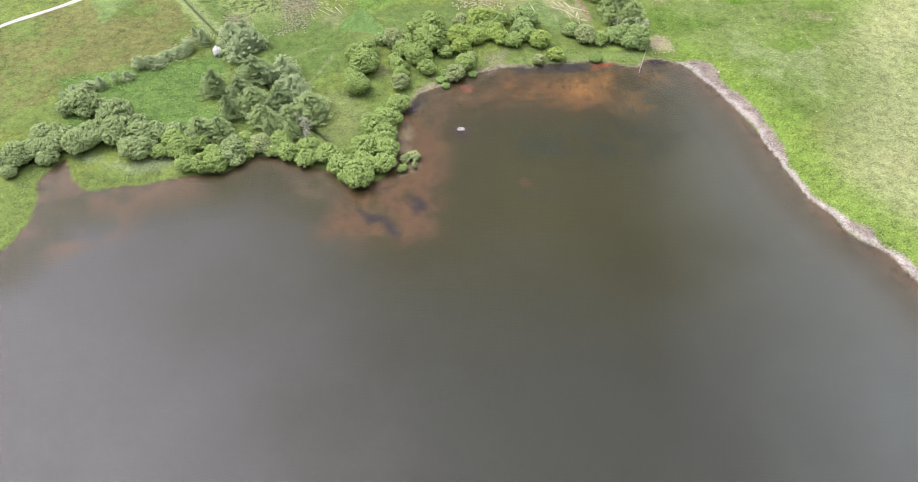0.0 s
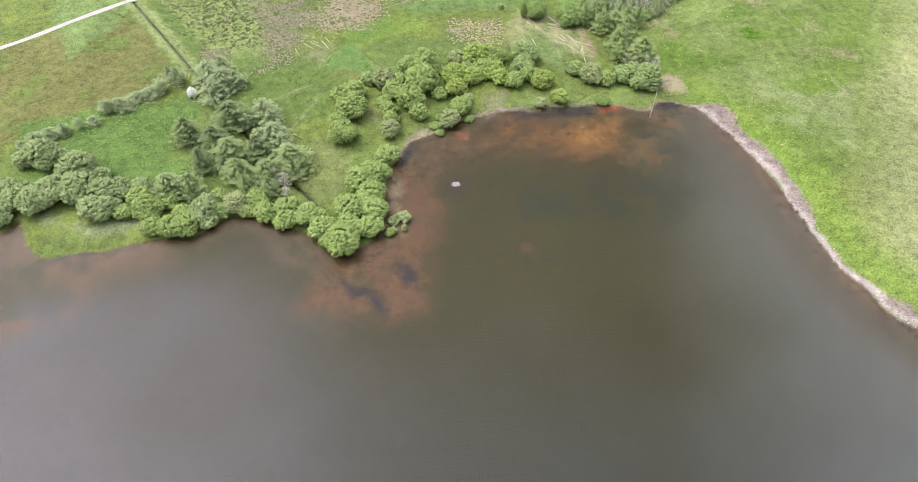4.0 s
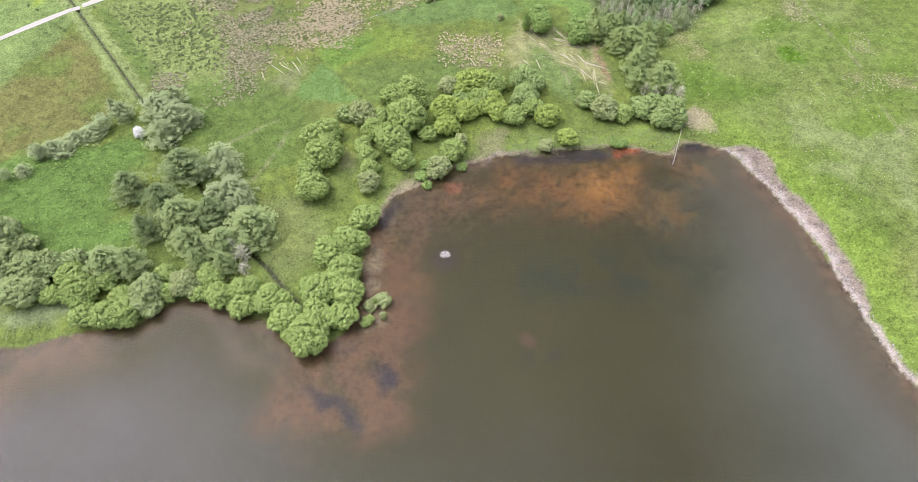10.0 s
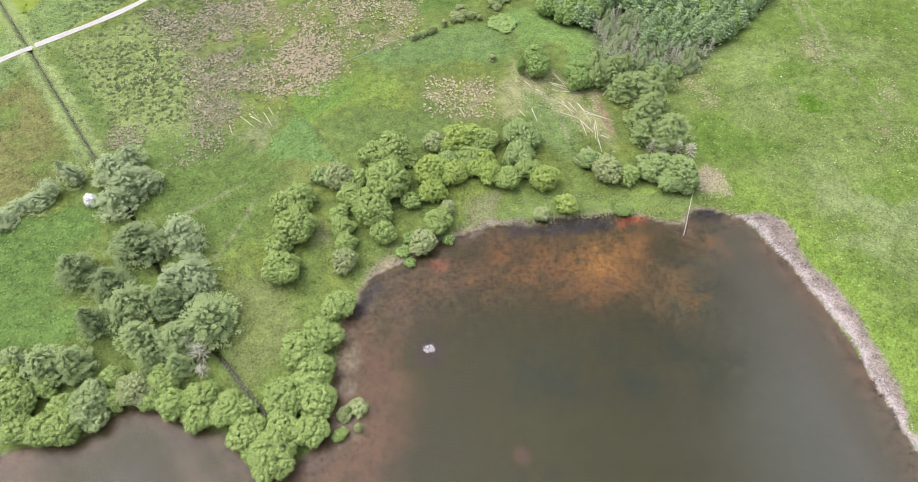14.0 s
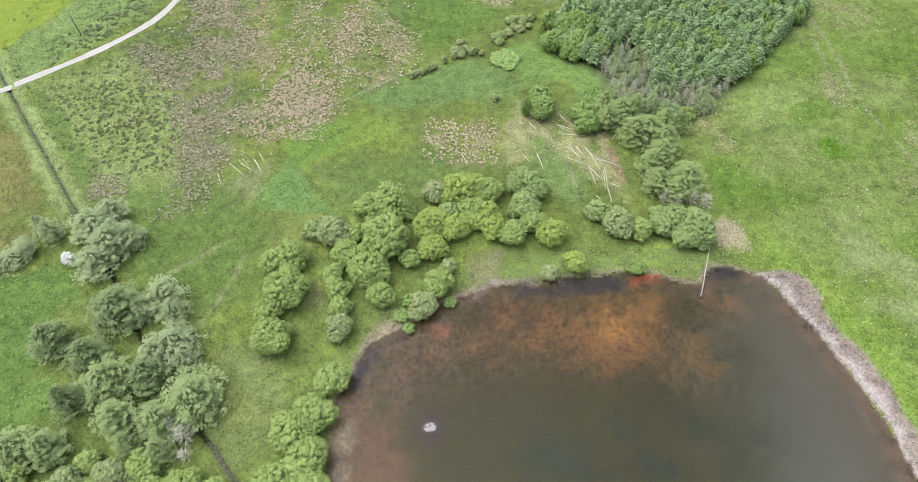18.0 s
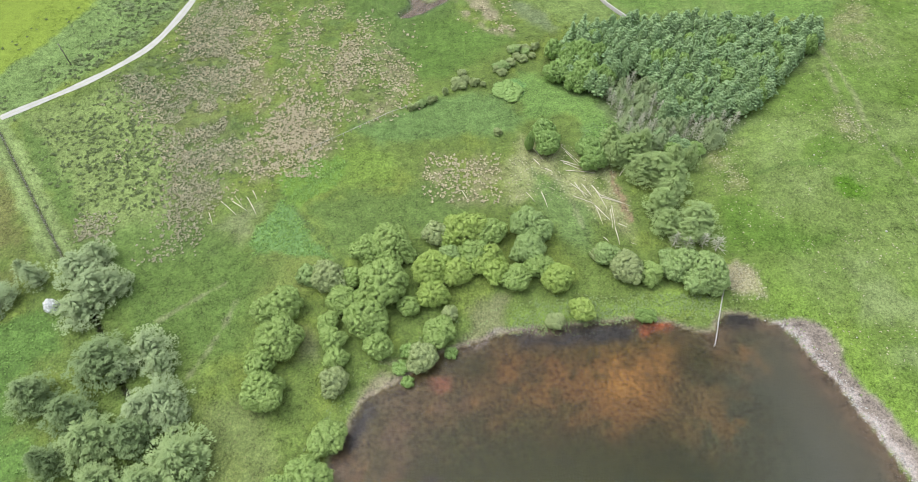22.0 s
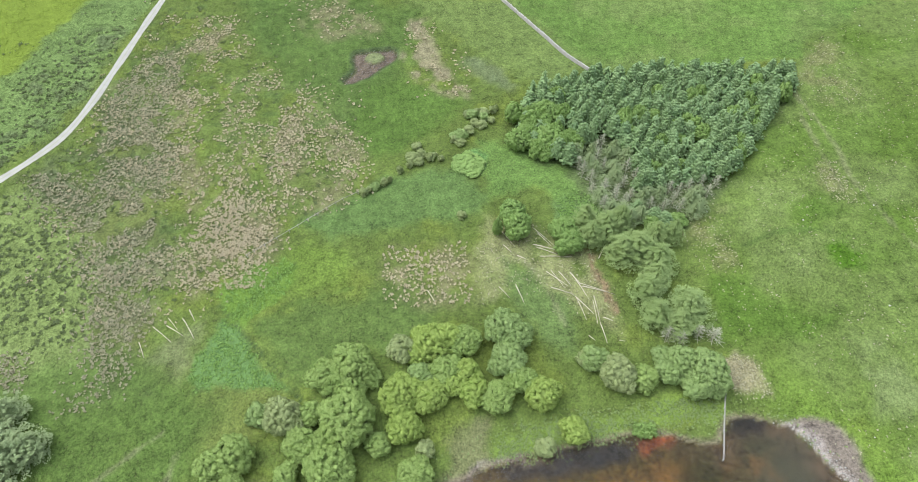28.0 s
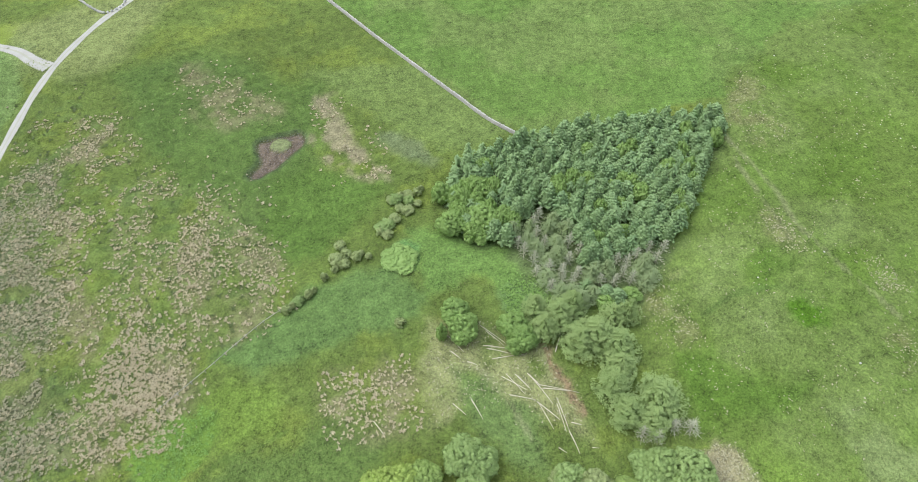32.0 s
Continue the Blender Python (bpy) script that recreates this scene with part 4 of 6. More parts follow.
lay(L_HILL, (0.148, 0.195, 0.062), 2, 0.4, 0.3, ramp(fbm(x, y, 24, 6), 0.42, 0.62))
lay(L_HILL, (0.085, 0.152, 0.02), 2, 0.45, 0.05, ramp(fbm(x, y, 17, 1) * 0.75 + n_d * 0.25, 0.46, 0.62))
for poly in (H_PALE_A, H_PALE_B, H_PALE_C):
    lay(poly, (0.15, 0.198, 0.062), 2.5, 0.7, 0.35, 0.45 + 0.55 * ramp(n_d, 0.35, 0.55))
lay(H_PALE_D, (0.162, 0.203, 0.078), 2.0, 0.75, 0.4, 0.4 + 0.6 * ramp(n_b, 0.35, 0.55))
for poly in (H_TAN_A, H_TAN_B, H_TAN_C, H_TAN_D, H_TAN_E):
    lay(poly, (0.195, 0.19, 0.085), 2.5, 0.55, 0.9, ramp(n_d, 0.4, 0.6))
for poly in (H_DARK_A, H_DARK_B, H_DARK_C):
    lay(poly, (0.08, 0.142, 0.022), 3.0, 0.8, 0.05)
lay(H_DARK_SPOT, (0.07, 0.15, 0.012), 1.2, 0.9, 0.0)
lay(H_LIME, (0.165, 0.22, 0.04), 1.5, 0.85, 0.1, 0.4 + 0.6 * ramp(n_d, 0.35, 0.55))
lay(H_SAT, (0.095, 0.17, 0.015), 1.5, 0.85, 0.0)
lay(L_WEST_TRACK, (0.135, 0.2, 0.062), 2.0, 0.9, 0.2)
lay(L_LIME, (0.168, 0.228, 0.032), 1.5, 0.95, 0.0)
even = np.maximum(even, 0.55 * ramp(signed(xw, yw, L_LIME), -1, 2))
even = np.maximum(even, 0.5 * ramp(np.maximum(signed(xw, yw, L_REED), signed(xw, yw, L_REED2)), -1, 1))
lay(L_LUSH, (0.088, 0.152, 0.034), 2, 1.0, 0.1)
lay([(-112, -17), (-80, -20), (-79, -12), (-90, -14), (-100, -19), (-108, -14)], (0.165, 0.205, 0.095), 1.5, 0.9, 0.4)
lay(L_DARK_POND, (0.078, 0.13, 0.032), 5, 0.8, 0.3)
lay(L_DARK_N, (0.105, 0.17, 0.05), 2, 0.9, 0.15)
lay(L_MEADOW, (0.092, 0.14, 0.036), 2, 0.9, 0.3)
lay(L_GREEN_STRIP, (0.12, 0.2, 0.05), 2, 0.9, 0.2)
lay(L_RUSH, (0.16, 0.17, 0.078), 7, 0.35, 0.7, ramp(n_d * 0.55 + n_a * 0.45, 0.46, 0.6))
lay(L_RUSH_W, (0.10, 0.125, 0.06), 4, 0.7, 0.5, ramp(n_d, 0.4, 0.6))
for poly in (L_DULL_1, L_DULL_2, L_DULL_3, L_DULL_4):
    lay(poly, (0.15, 0.15, 0.085), 4, 0.75, 0.6, 0.35 + 0.65 * ramp(n_d, 0.36, 0.55))
lay(L_RUSH_S, (0.10, 0.125, 0.06), 4, 0.7, 0.5, ramp(n_d, 0.4, 0.6))
lay(L_RUSH, (0.085, 0.135, 0.04), 7, 0.5, 0.3, ramp(n_c, 0.6, 0.8))
for poly in (L_TAN_1, L_TAN_2, L_TAN_3, L_TAN_4, L_TAN_5, L_TAN_6, L_TAN_7):
    lay(poly, (0.2, 0.18, 0.098), 3.0, 0.65, 0.8, 0.15 + 0.85 * ramp(n_d, 0.38, 0.56))
lay(L_WALL_FIELD, (0.138, 0.19, 0.055), 3, 0.85, 0.3)
lay(L_GREEN_POND, (0.088, 0.148, 0.03), 3, 0.85, 0.15)
lay(L_PALE_SHORE, (0.165, 0.185, 0.085), 2.5, 0.75, 0.6, 0.4 + 0.6 * ramp(n_d, 0.35, 0.55))
lay(L_PASTURE, (0.165, 0.215, 0.068), 4, 0.95, 0.2)
lay(L_PASTURE_W, (0.162, 0.212, 0.066), 4, 0.95, 0.2)
lay(L_REED, (0.14, 0.23, 0.042), 0.8, 0.95, 0.0)
lay(L_REED2, (0.13, 0.225, 0.07), 0.8, 0.95, 0.0)
lay(L_YELLOW, (0.13, 0.195, 0.036), 2, 0.8, 0.1)
lay(L_HAY, (0.15, 0.185, 0.05), 2.5, 0.75, 0.3)
lay(L_CLEARING, (0.23, 0.24, 0.105), 2.5, 0.85, 0.7, ramp(n_b, 0.3, 0.5))
lay(L_BLUE, (0.115, 0.172, 0.055), 2.0, 0.75, 0.3)
lay(L_BRACKEN, (0.125, 0.23, 0.07), 0.8, 1.0, 0.0)
lay(L_BRACKEN2, (0.12, 0.19, 0.062), 1.0, 0.9, 0.0)
lay(L_DRY, (0.31, 0.27, 0.16), 1.2, 0.9, 0.6)
lay(L_MARGIN, (0.17, 0.245, 0.05), 1.0, 0.9, 0.1)
lay(L_LOWER_W, (0.15, 0.165, 0.07), 3, 0.4, 0.6)
lay(L_TAN_POND2, (0.25, 0.215, 0.135), 2.0, 0.8, 0.9, ramp(n_d, 0.38, 0.55))
lay(L_GREY_RUSH, (0.14, 0.17, 0.09), 2.0, 0.7, 0.5)
lay(B_MUD_N, (0.21, 0.18, 0.165), 0.8, 0.9, 0.0)
for poly, amount in ((L_BARE, 0.8), (L_BARE2, 0.4), (L_BARE3, 0.35)):
    lay(poly, (0.235, 0.2, 0.13), 1.5, amount, 0.3)
lay(L_BROWN_STRIP, (0.23, 0.16, 0.095), 0.8, 0.95, 0.3)
# sun patch round the track junction, painted as a paler ground colour
lay(L_JUNCTION, (0.225, 0.25, 0.1), 6, 0.55, 0.4)
lay(L_LOW_W, (0.08, 0.13, 0.03), 4, 0.8, 0.2)
# more of the east slope's sunlight, painted into the grass colour
lay([(105, -20), (130, 40), (150, 80), (260, 100), (260, -60), (125, -60)], (0.245, 0.26, 0.11), 14, 0.78, 0.4, 0.5 + 0.5 * ramp(n_a, 0.35, 0.6))
lay(WOOD, (0.10, 0.135, 0.05), 2.0, 0.95, 0.1)
lay(L_DARK_STRIP, (0.09, 0.145, 0.035), 1.5, 0.85, 0.1)
# banks of the drain, verges of the track
bank = ramp(NEAR + (n_c - 0.5) * 1.5, 4.2, 2.8) * ramp(y, 45, 55)
colour += (np.array([0.185, 0.24, 0.085]) - colour) * (bank * 0.85)[:, None]
wet = ramp(NEAR + (n_c - 0.5) * 0.5, 0.85, 0.3) * (0.6 + 0.4 * ramp(n_c, 0.3, 0.6))
colour += (np.array([0.04, 0.055, 0.022]) - colour) * (wet * 0.8)[:, None]
dd = np.minimum(line_distance(x, y, DITCH_LINE), 0.25 + line_distance(x, y, np.array(DITCH2)))
colour += (np.array([0.05, 0.08, 0.03]) - colour) * (ramp(dd + (n_c - 0.5) * 0.7, 0.7, 0.2) * ramp(n_c, 0.15, 0.45) * 0.8)[:, None]
for path in (L_PATH_A, L_PATH_B, L_PATH_C, H_LINE_A, H_LINE_B, L_RUT):
    worn = ramp(line_distance(x, y, np.array(path)) + (n_c - 0.5) * 0.8, 0.8, 0.2) * 0.45
    colour += (np.array([0.21, 0.205, 0.115]) - colour) * worn[:, None]
for path in (L_TRAMPLE_A, L_TRAMPLE_B):
    line = curve_through(path, 1.5)
    trod = ramp(line_distance(x, y, line) + (n_c - 0.5) * 1.0, 0.8, 0.2) * 0.55
    colour += (np.array([0.075, 0.125, 0.028]) - colour) * trod[:, None]
ridge = ramp(line_distance(x, y, np.array(H_RIDGE)) + (n_c - 0.5) * 1.2, 1.1, 0.3) * 0.6
colour += (np.array([0.075, 0.125, 0.03]) - colour) * ridge[:, None]
pond_rim = ramp(np.abs(PD), 1.6, 0.2)
colour += (np.array([0.06, 0.075, 0.045]) - colour) * (pond_rim * 0.5)[:, None]
colour += (np.array([0.175, 0.148, 0.122]) - colour) * (ramp(PD, 0.2, 1.2) * ramp(ISLE, 0.95, 1.1))[:, None]
colour += (np.array([0.165, 0.19, 0.085]) - colour) * ramp(ISLE, 1.15, 0.9)[:, None]
# shore: bright sedge, then the stony strand along the east side
east = ramp(x, 66, 78) * ramp(y, 60, 40)
strip = ramp(SD, 14, 6) * ramp(SD, 0.5, 2) * east
colour += (np.array([0.128, 0.2, 0.034]) - colour) * (strip * 0.85)[:, None]
STRAND = np.vstack([curve_through([(73.3, 35.1)] + SHORE_E, 2.0), curve_through(STRAND_TOP, 2.0)[::-1]])
strand = ramp(signed(x + (n_c - 0.5) * 1.2, y + (n_d - 0.5) * 2.0, STRAND), -0.7, 0.5) * ramp(SD, -0.5, 0.1)
shingle = np.array([0.19, 0.158, 0.125]) + (np.array([0.33, 0.285, 0.245]) - np.array([0.19, 0.158, 0.125])) * ramp(SD + (n_c - 0.5) * 2.4, 2.6, 0.9)[:, None]
colour += (shingle - colour) * strand[:, None]
straw *= 1 - strand
mud = ramp(SD, 1.3, 0.4) * ramp(SD, -0.6, 0.1) * (1 - east) * ramp(y, -5, 12)
colour += (np.array([0.2, 0.155, 0.12]) - colour) * (mud * 0.7)[:, None]
# the bed
under = SD < -0.15
bed = np.tile(np.array([0.042, 0.044, 0.009]), (len(x), 1)) * (0.8 + 0.4 * n_a)[:, None]
land_colour = colour
colour = bed
# bed bluer southward: the sky's reflected tint is put into its colour
sky_tint = ramp(-y + (n_a - 0.5) * 30, 30, 90)
colour += (np.array([0.036, 0.042, 0.034]) - colour) * (sky_tint * 0.9)[:, None]
# sky sheen on the eastern water, painted as blue-grey into the bed colour
sheen = ramp(x + (n_a - 0.5) * 20, 36, 110) * ramp(SD, -3, -12)
colour += (np.array([0.12, 0.14, 0.146]) - colour) * (sheen * 0.8)[:, None]
# likewise the lilac glare to the south-west, painted into the bed
sheen = ramp(-x - 0.4 * y + (n_a - 0.5) * 40, 30, 120) * ramp(SD, -6, -18)
colour += (np.array([0.08, 0.088, 0.1]) - colour) * (sheen * 0.8)[:, None]
n_e, n_f = fbm(x, y, 3.2, 3), fbm(x, y, 14, 1)
lay(B_WEED, (0.022, 0.034, 0.014), 6, 0.8, None, ramp(n_b * 0.6 + n_d * 0.4, 0.36, 0.56))
lay(B_ORANGE, (0.105, 0.062, 0.016), 9, 0.9, None, 0.4 + 0.6 * ramp(n_d, 0.3, 0.55))
lay(B_BROWN_W, (0.125, 0.08, 0.042), 6, 0.85, None, 0.45 + 0.55 * ramp(n_d, 0.32, 0.56))
lay(B_ORANGE, (0.15, 0.08, 0.021), 4, 0.8, None, ramp(n_e * 0.55 + n_f * 0.45, 0.45, 0.58))
lay(B_ORANGE_CORE, (0.235, 0.128, 0.030), 4, 0.85, None, 0.45 + 0.55 * ramp(n_e, 0.36, 0.54))
lay(B_ORANGE_E, (0.22, 0.12, 0.036), 3, 0.85, None, 0.3 + 0.7 * ramp(n_e, 0.38, 0.56))
lay(B_ORANGE_F, (0.115, 0.078, 0.026), 6, 0.85, None, ramp(n_e * 0.6 + n_f * 0.4, 0.42, 0.56))
lay(B_SHELF, (0.125, 0.072, 0.030), 5, 0.9, None, 0.35 + 0.65 * ramp(n_b * 0.6 + n_e * 0.4, 0.32, 0.52))
lay(B_WEST, (0.13, 0.088, 0.052), 6, 0.7, None, ramp(n_b, 0.25, 0.5))
lay(B_WEST2, (0.13, 0.095, 0.07), 4, 0.5)
shelf = ramp(SD, -20, -1) * ramp(x, 55, 80)
colour += (np.array([0.105, 0.1, 0.082]) - colour) * (shelf * 0.8)[:, None]
margin = ramp(SD, -6, -1) * (0.35 + 0.65 * ramp(n_b, 0.35, 0.6))
colour += (np.array([0.12, 0.083, 0.056]) - colour) * (margin * 0.7)[:, None]
for poly in (B_BLACK_N, B_BLACK_NE, B_BLACK_W, B_SHELF_DARK, B_SHELF_DARK2):
    lay(poly, (0.022, 0.023, 0.026), 1.5, 0.9)
lay(B_WEED2, (0.022, 0.026, 0.02), 2.5, 0.6, None, ramp(n_e, 0.4, 0.56))
lay(B_RED, (0.30, 0.075, 0.03), 1.2, 0.85)
lay(B_RED_W, (0.22, 0.085, 0.05), 1.2, 0.8)
lay(B_MUD_N, (0.2, 0.17, 0.155), 0.8, 0.85)
hump = np.hypot(x - B_MOUND[0][0], y - B_MOUND[0][1])
colour += (np.array([0.095, 0.06, 0.034]) - colour) * (ramp(hump + (n_c - 0.5) * 1.2, 2.2, 1.0) * 0.8)[:, None]
for sx, sy, sr, sh in SHRUB_SPIT + [(a, b, 1, 1) for a, b in SHOAL]:
    near_shrub = np.hypot(x - sx, y - sy) + (n_c - 0.5) * 1.5
    colour += (np.array([0.2, 0.165, 0.1]) - colour) * (ramp(near_shrub, 2.6, 1.2) * 0.7)[:, None]
cairn = np.hypot(x, y)
colour += (np.array([0.05, 0.035, 0.03]) - colour) * (ramp(cairn, 4.0, 2.5) * 0.6)[:, None]
# weed clots on the shallows
speck = np.where(under, ramp(SD, -38, -18) * ramp(y, -10, 10) * ramp(x, 76, 54) * (0.45 + 0.55 * ramp(n_b, 0.15, 0.4)), 0.0)
speck = np.maximum(speck, 0.6 * ramp(signed(xw, yw, B_SHELF), -3, 3) * under)
weedy = ramp(signed(xw, yw, B_WEED), -5, 4) * 0.45
speck = np.where(under, np.maximum(speck, weedy), 0.0)
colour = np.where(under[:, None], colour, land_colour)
straw = np.where(under, 0.0, np.clip(straw, 0, 1))

nx, ny = len(gx), len(gy)
idx = np.arange(nx * ny).reshape(ny, nx)
quads = np.stack([idx[:-1, :-1], idx[:-1, 1:], idx[1:, 1:], idx[1:, :-1]], -1).reshape(-1, 4)
ground_mesh = mesh_from("ground", np.stack([x, y, Zg], 1), [quads], M_GROUND, smooth=True)
attr = ground_mesh.attributes.new("cover", "FLOAT_COLOR", "POINT")
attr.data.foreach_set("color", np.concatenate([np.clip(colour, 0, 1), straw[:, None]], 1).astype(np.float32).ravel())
attr = ground_mesh.attributes.new("speck", "FLOAT", "POINT")
attr.data.foreach_set("value", speck.astype(np.float32))
attr = ground_mesh.attributes.new("wet", "FLOAT", "POINT")
attr.data.foreach_set("value", (np.maximum(0.85 * ramp(SD, -1.0, -8.0) * (1 - 0.75 * speck), even * (SD > 0))).astype(np.float32))
ground = tagged(new("ground", ground_mesh), "rough green moorland pasture with rush beds and lake bed", "ground", kind="structure")


def sheet(name, line, z, material, grow=0.0):
    """A level polygon."""
    line = np.array(line, float)
    if grow:
        d = np.roll(line, -1, 0) - np.roll(line, 1, 0)
        nrm = np.stack([-d[:, 1], d[:, 0]], 1) / (np.linalg.norm(d, axis=1)[:, None] + 1e-9)
        area = np.sum(line[:, 0] * np.roll(line[:, 1], -1) - np.roll(line[:, 0], -1) * line[:, 1])
        line = line + nrm * (-grow if area > 0 else grow)
    bm = bmesh.new()
    bm.faces.new([bm.verts.new((px, py, z)) for px, py in line])
    bm.normal_update()
    if bm.faces[:][0].normal.z < 0:
        bmesh.ops.reverse_faces(bm, faces=bm.faces[:])
    bmesh.ops.triangulate(bm, faces=bm.faces[:])
    me = bpy.data.meshes.new(name)
    bm.to_mesh(me)
    bm.free()
    me.materials.append(material)
    return new(name, me)


def ribbon(line, half, z_of, across=4, crown=0.0):
    line = np.array(line, float)
    d = np.gradient(line, axis=0)
    nrm = np.stack([-d[:, 1], d[:, 0]], 1) / np.linalg.norm(d, axis=1)[:, None]
    w = np.asarray(half) * np.ones(len(line))
    rows = []
    for s in np.linspace(-1, 1, across + 1):
        p = line + nrm * (w * s)[:, None]
        rows.append(np.column_stack([p, z_of(p[:, 0], p[:, 1]) + crown * (1 - s * s)]))
    v = np.stack(rows, 1).reshape(-1, 3)
    k = np.arange(len(line) * (across + 1)).reshape(len(line), across + 1)
    return v, np.stack([k[:-1, :-1], k[1:, :-1], k[1:, 1:], k[:-1, 1:]], -1).reshape(-1, 4)


lake = tagged(sheet("water", LAKE, 0.0, M_WATER, 1.2), "brown peaty lake water with faint ripples", "water", kind="structure")
pond = tagged(sheet("water", POND_LINE, 0.12, M_POND, 0.8), "small muddy brown field pond", "water", kind="structure")
v, q = ribbon(DRAIN_LINE[DRAIN_LINE[:, 1] > -16], np.where(DRAIN_LINE[DRAIN_LINE[:, 1] > -16][:, 1] > 42, 0.3, 0.75), lambda a, b: np.full(len(a), 0.03), 2)
drain = tagged(new("water", mesh_from("drain_water", v, [q], M_DRAIN)), "dark water of a narrow straight drain", "water", kind="structure")


def track_material():
    m, nt, bsdf = node_material("gravel_track")
    geo = nt.nodes.new("ShaderNodeNewGeometry")
    at = nt.nodes.new("ShaderNodeAttribute")
    at.attribute_name = "across"
    n1, n2 = noise_out(nt, geo.outputs["Position"], 0.35, 4), noise_out(nt, geo.outputs["Position"], 3.0, 3)
    col = mix_colour(nt, n1, (0.3, 0.285, 0.245), (0.47, 0.455, 0.41))
    mid = math_node(nt, "MULTIPLY", math_node(nt, "LESS_THAN", math_node(nt, "ADD", at.outputs["Fac"], math_node(nt, "MULTIPLY", n2, 0.25)), 0.3), 0.45)
    col = mix_colour(nt, mid, col, (0.3, 0.31, 0.2))
    edge = math_node(nt, "GREATER_THAN", math_node(nt, "ADD", at.outputs["Fac"], math_node(nt, "MULTIPLY", n2, 0.5)), 1.15)
    col = mix_colour(nt, math_node(nt, "MULTIPLY", edge, 0.8), col, (0.17, 0.2, 0.08))
    nt.links.new(col, bsdf.inputs["Base Color"])
    bsdf.inputs["Roughness"].default_value = 0.9
    bump(nt, bsdf, n2, 0.4, 0.05)
    return m


M_TRACK = track_material()


def track(line, half, label):
    v, q = ribbon(line, half, lambda a, b: np.maximum(land_height(a, b)[0] + 0.06, 0.55), 6, 0.04)
    me = mesh_from("road", v, [q], M_TRACK, True)
    a = me.attributes.new("across", "FLOAT", "POINT")
    a.data.foreach_set("value", np.tile(np.abs(np.linspace(-1, 1, 7)), len(line)).astype(np.float32))
    return tagged(new("road", me), label, "road", kind="structure")


track(TRACK_LINE, 1.25 + 0.15 * np.sin(np.arange(len(TRACK_LINE)) * 0.7), "pale gravel farm track across the moor")
branch_w = np.linspace(2.6, 1.1, len(BRANCH_LINE))
track(BRANCH_LINE, branch_w, "faint earthy side track branching into grass")

# ---- trees ----
R0, H0 = 4.0, 6.0
BASE = {}


def willow_crown(name, seed, material, radius=3.4, lobes=5, open_=0.0, lump=0.55, low=1.0):
    """A rounded mass of a few shoulders, set close with uneven bosses of small leaves."""
    rng = rand(seed)
    high = (1.4 * radius + 0.6) * low
    cen, rad = [np.array([0, 0, high * 0.45])], [np.array([radius * 0.76, radius * 0.76, high * 0.52])]
    for i in range(lobes):
        a = i * 2 * math.pi / lobes + rng.uniform(-0.5, 0.5)
        k = rng.uniform(0.42, 0.62)
        r = radius * rng.uniform(0.34, 0.48)
        cen.append(np.array([math.cos(a) * radius * k, math.sin(a) * radius * k, high * rng.uniform(0.3, 0.62)]))
        rad.append(np.array([r, r, min(r * rng.uniform(0.85, 1.15), high * 0.36)]))
    b = Build()
    for i in range(lobes + 1):
        b.add(cen[i] + ICO * rad[i] * 0.84, tris=ICO_F)
        n = max(8, int(6.6 * rad[i][0] * (rad[i][0] + rad[i][2]) * 0.5 / (0.98 * lump) ** 2))
        k = np.arange(n) + 0.5
        zz = 1 - 1.45 * k / n
        th = k * 2.39996 + rng.uniform(0, 6)
        rr = np.sqrt(np.maximum(0, 1 - zz * zz))
        d = np.stack([np.cos(th) * rr, np.sin(th) * rr, zz], 1) + rng.normal(0, 0.13, (n, 3))
        d /= np.linalg.norm(d, axis=1)[:, None]
        p = cen[i] + d * rad[i] * rng.uniform(0.86, 1.02, n)[:, None]
        for m in range(n):
            if p[m, 2] < 0.3 or rng.rand() < open_:
                continue
            if any(j != i and np.linalg.norm((p[m] - cen[j]) / rad[j]) < 0.84 for j in range(lobes + 1)):
                continue
            s = lump * rng.uniform(0.6, 1.3)
            b.add(p[m] + ICO * rng.uniform(0.6, 1.1, (12, 1)) * s * 0.86, tris=ICO_F)
            c = int(14 + 14 * s / lump)
            dd = random_dirs(rng, c) + d[m] * 0.7 + np.array([0, 0, 0.3])
            dd /= np.linalg.norm(dd, axis=1)[:, None]
            nn = dd + random_dirs(rng, c) * 0.6
            nn /= np.linalg.norm(nn, axis=1)[:, None]
            leaves(b, p[m] + dd * s * rng.uniform(0.75, 1.05, c)[:, None], nn, 0.135, rng, 0.55)
    me = b.mesh(name, material)
    BASE[me.name] = (radius, high)
    return me


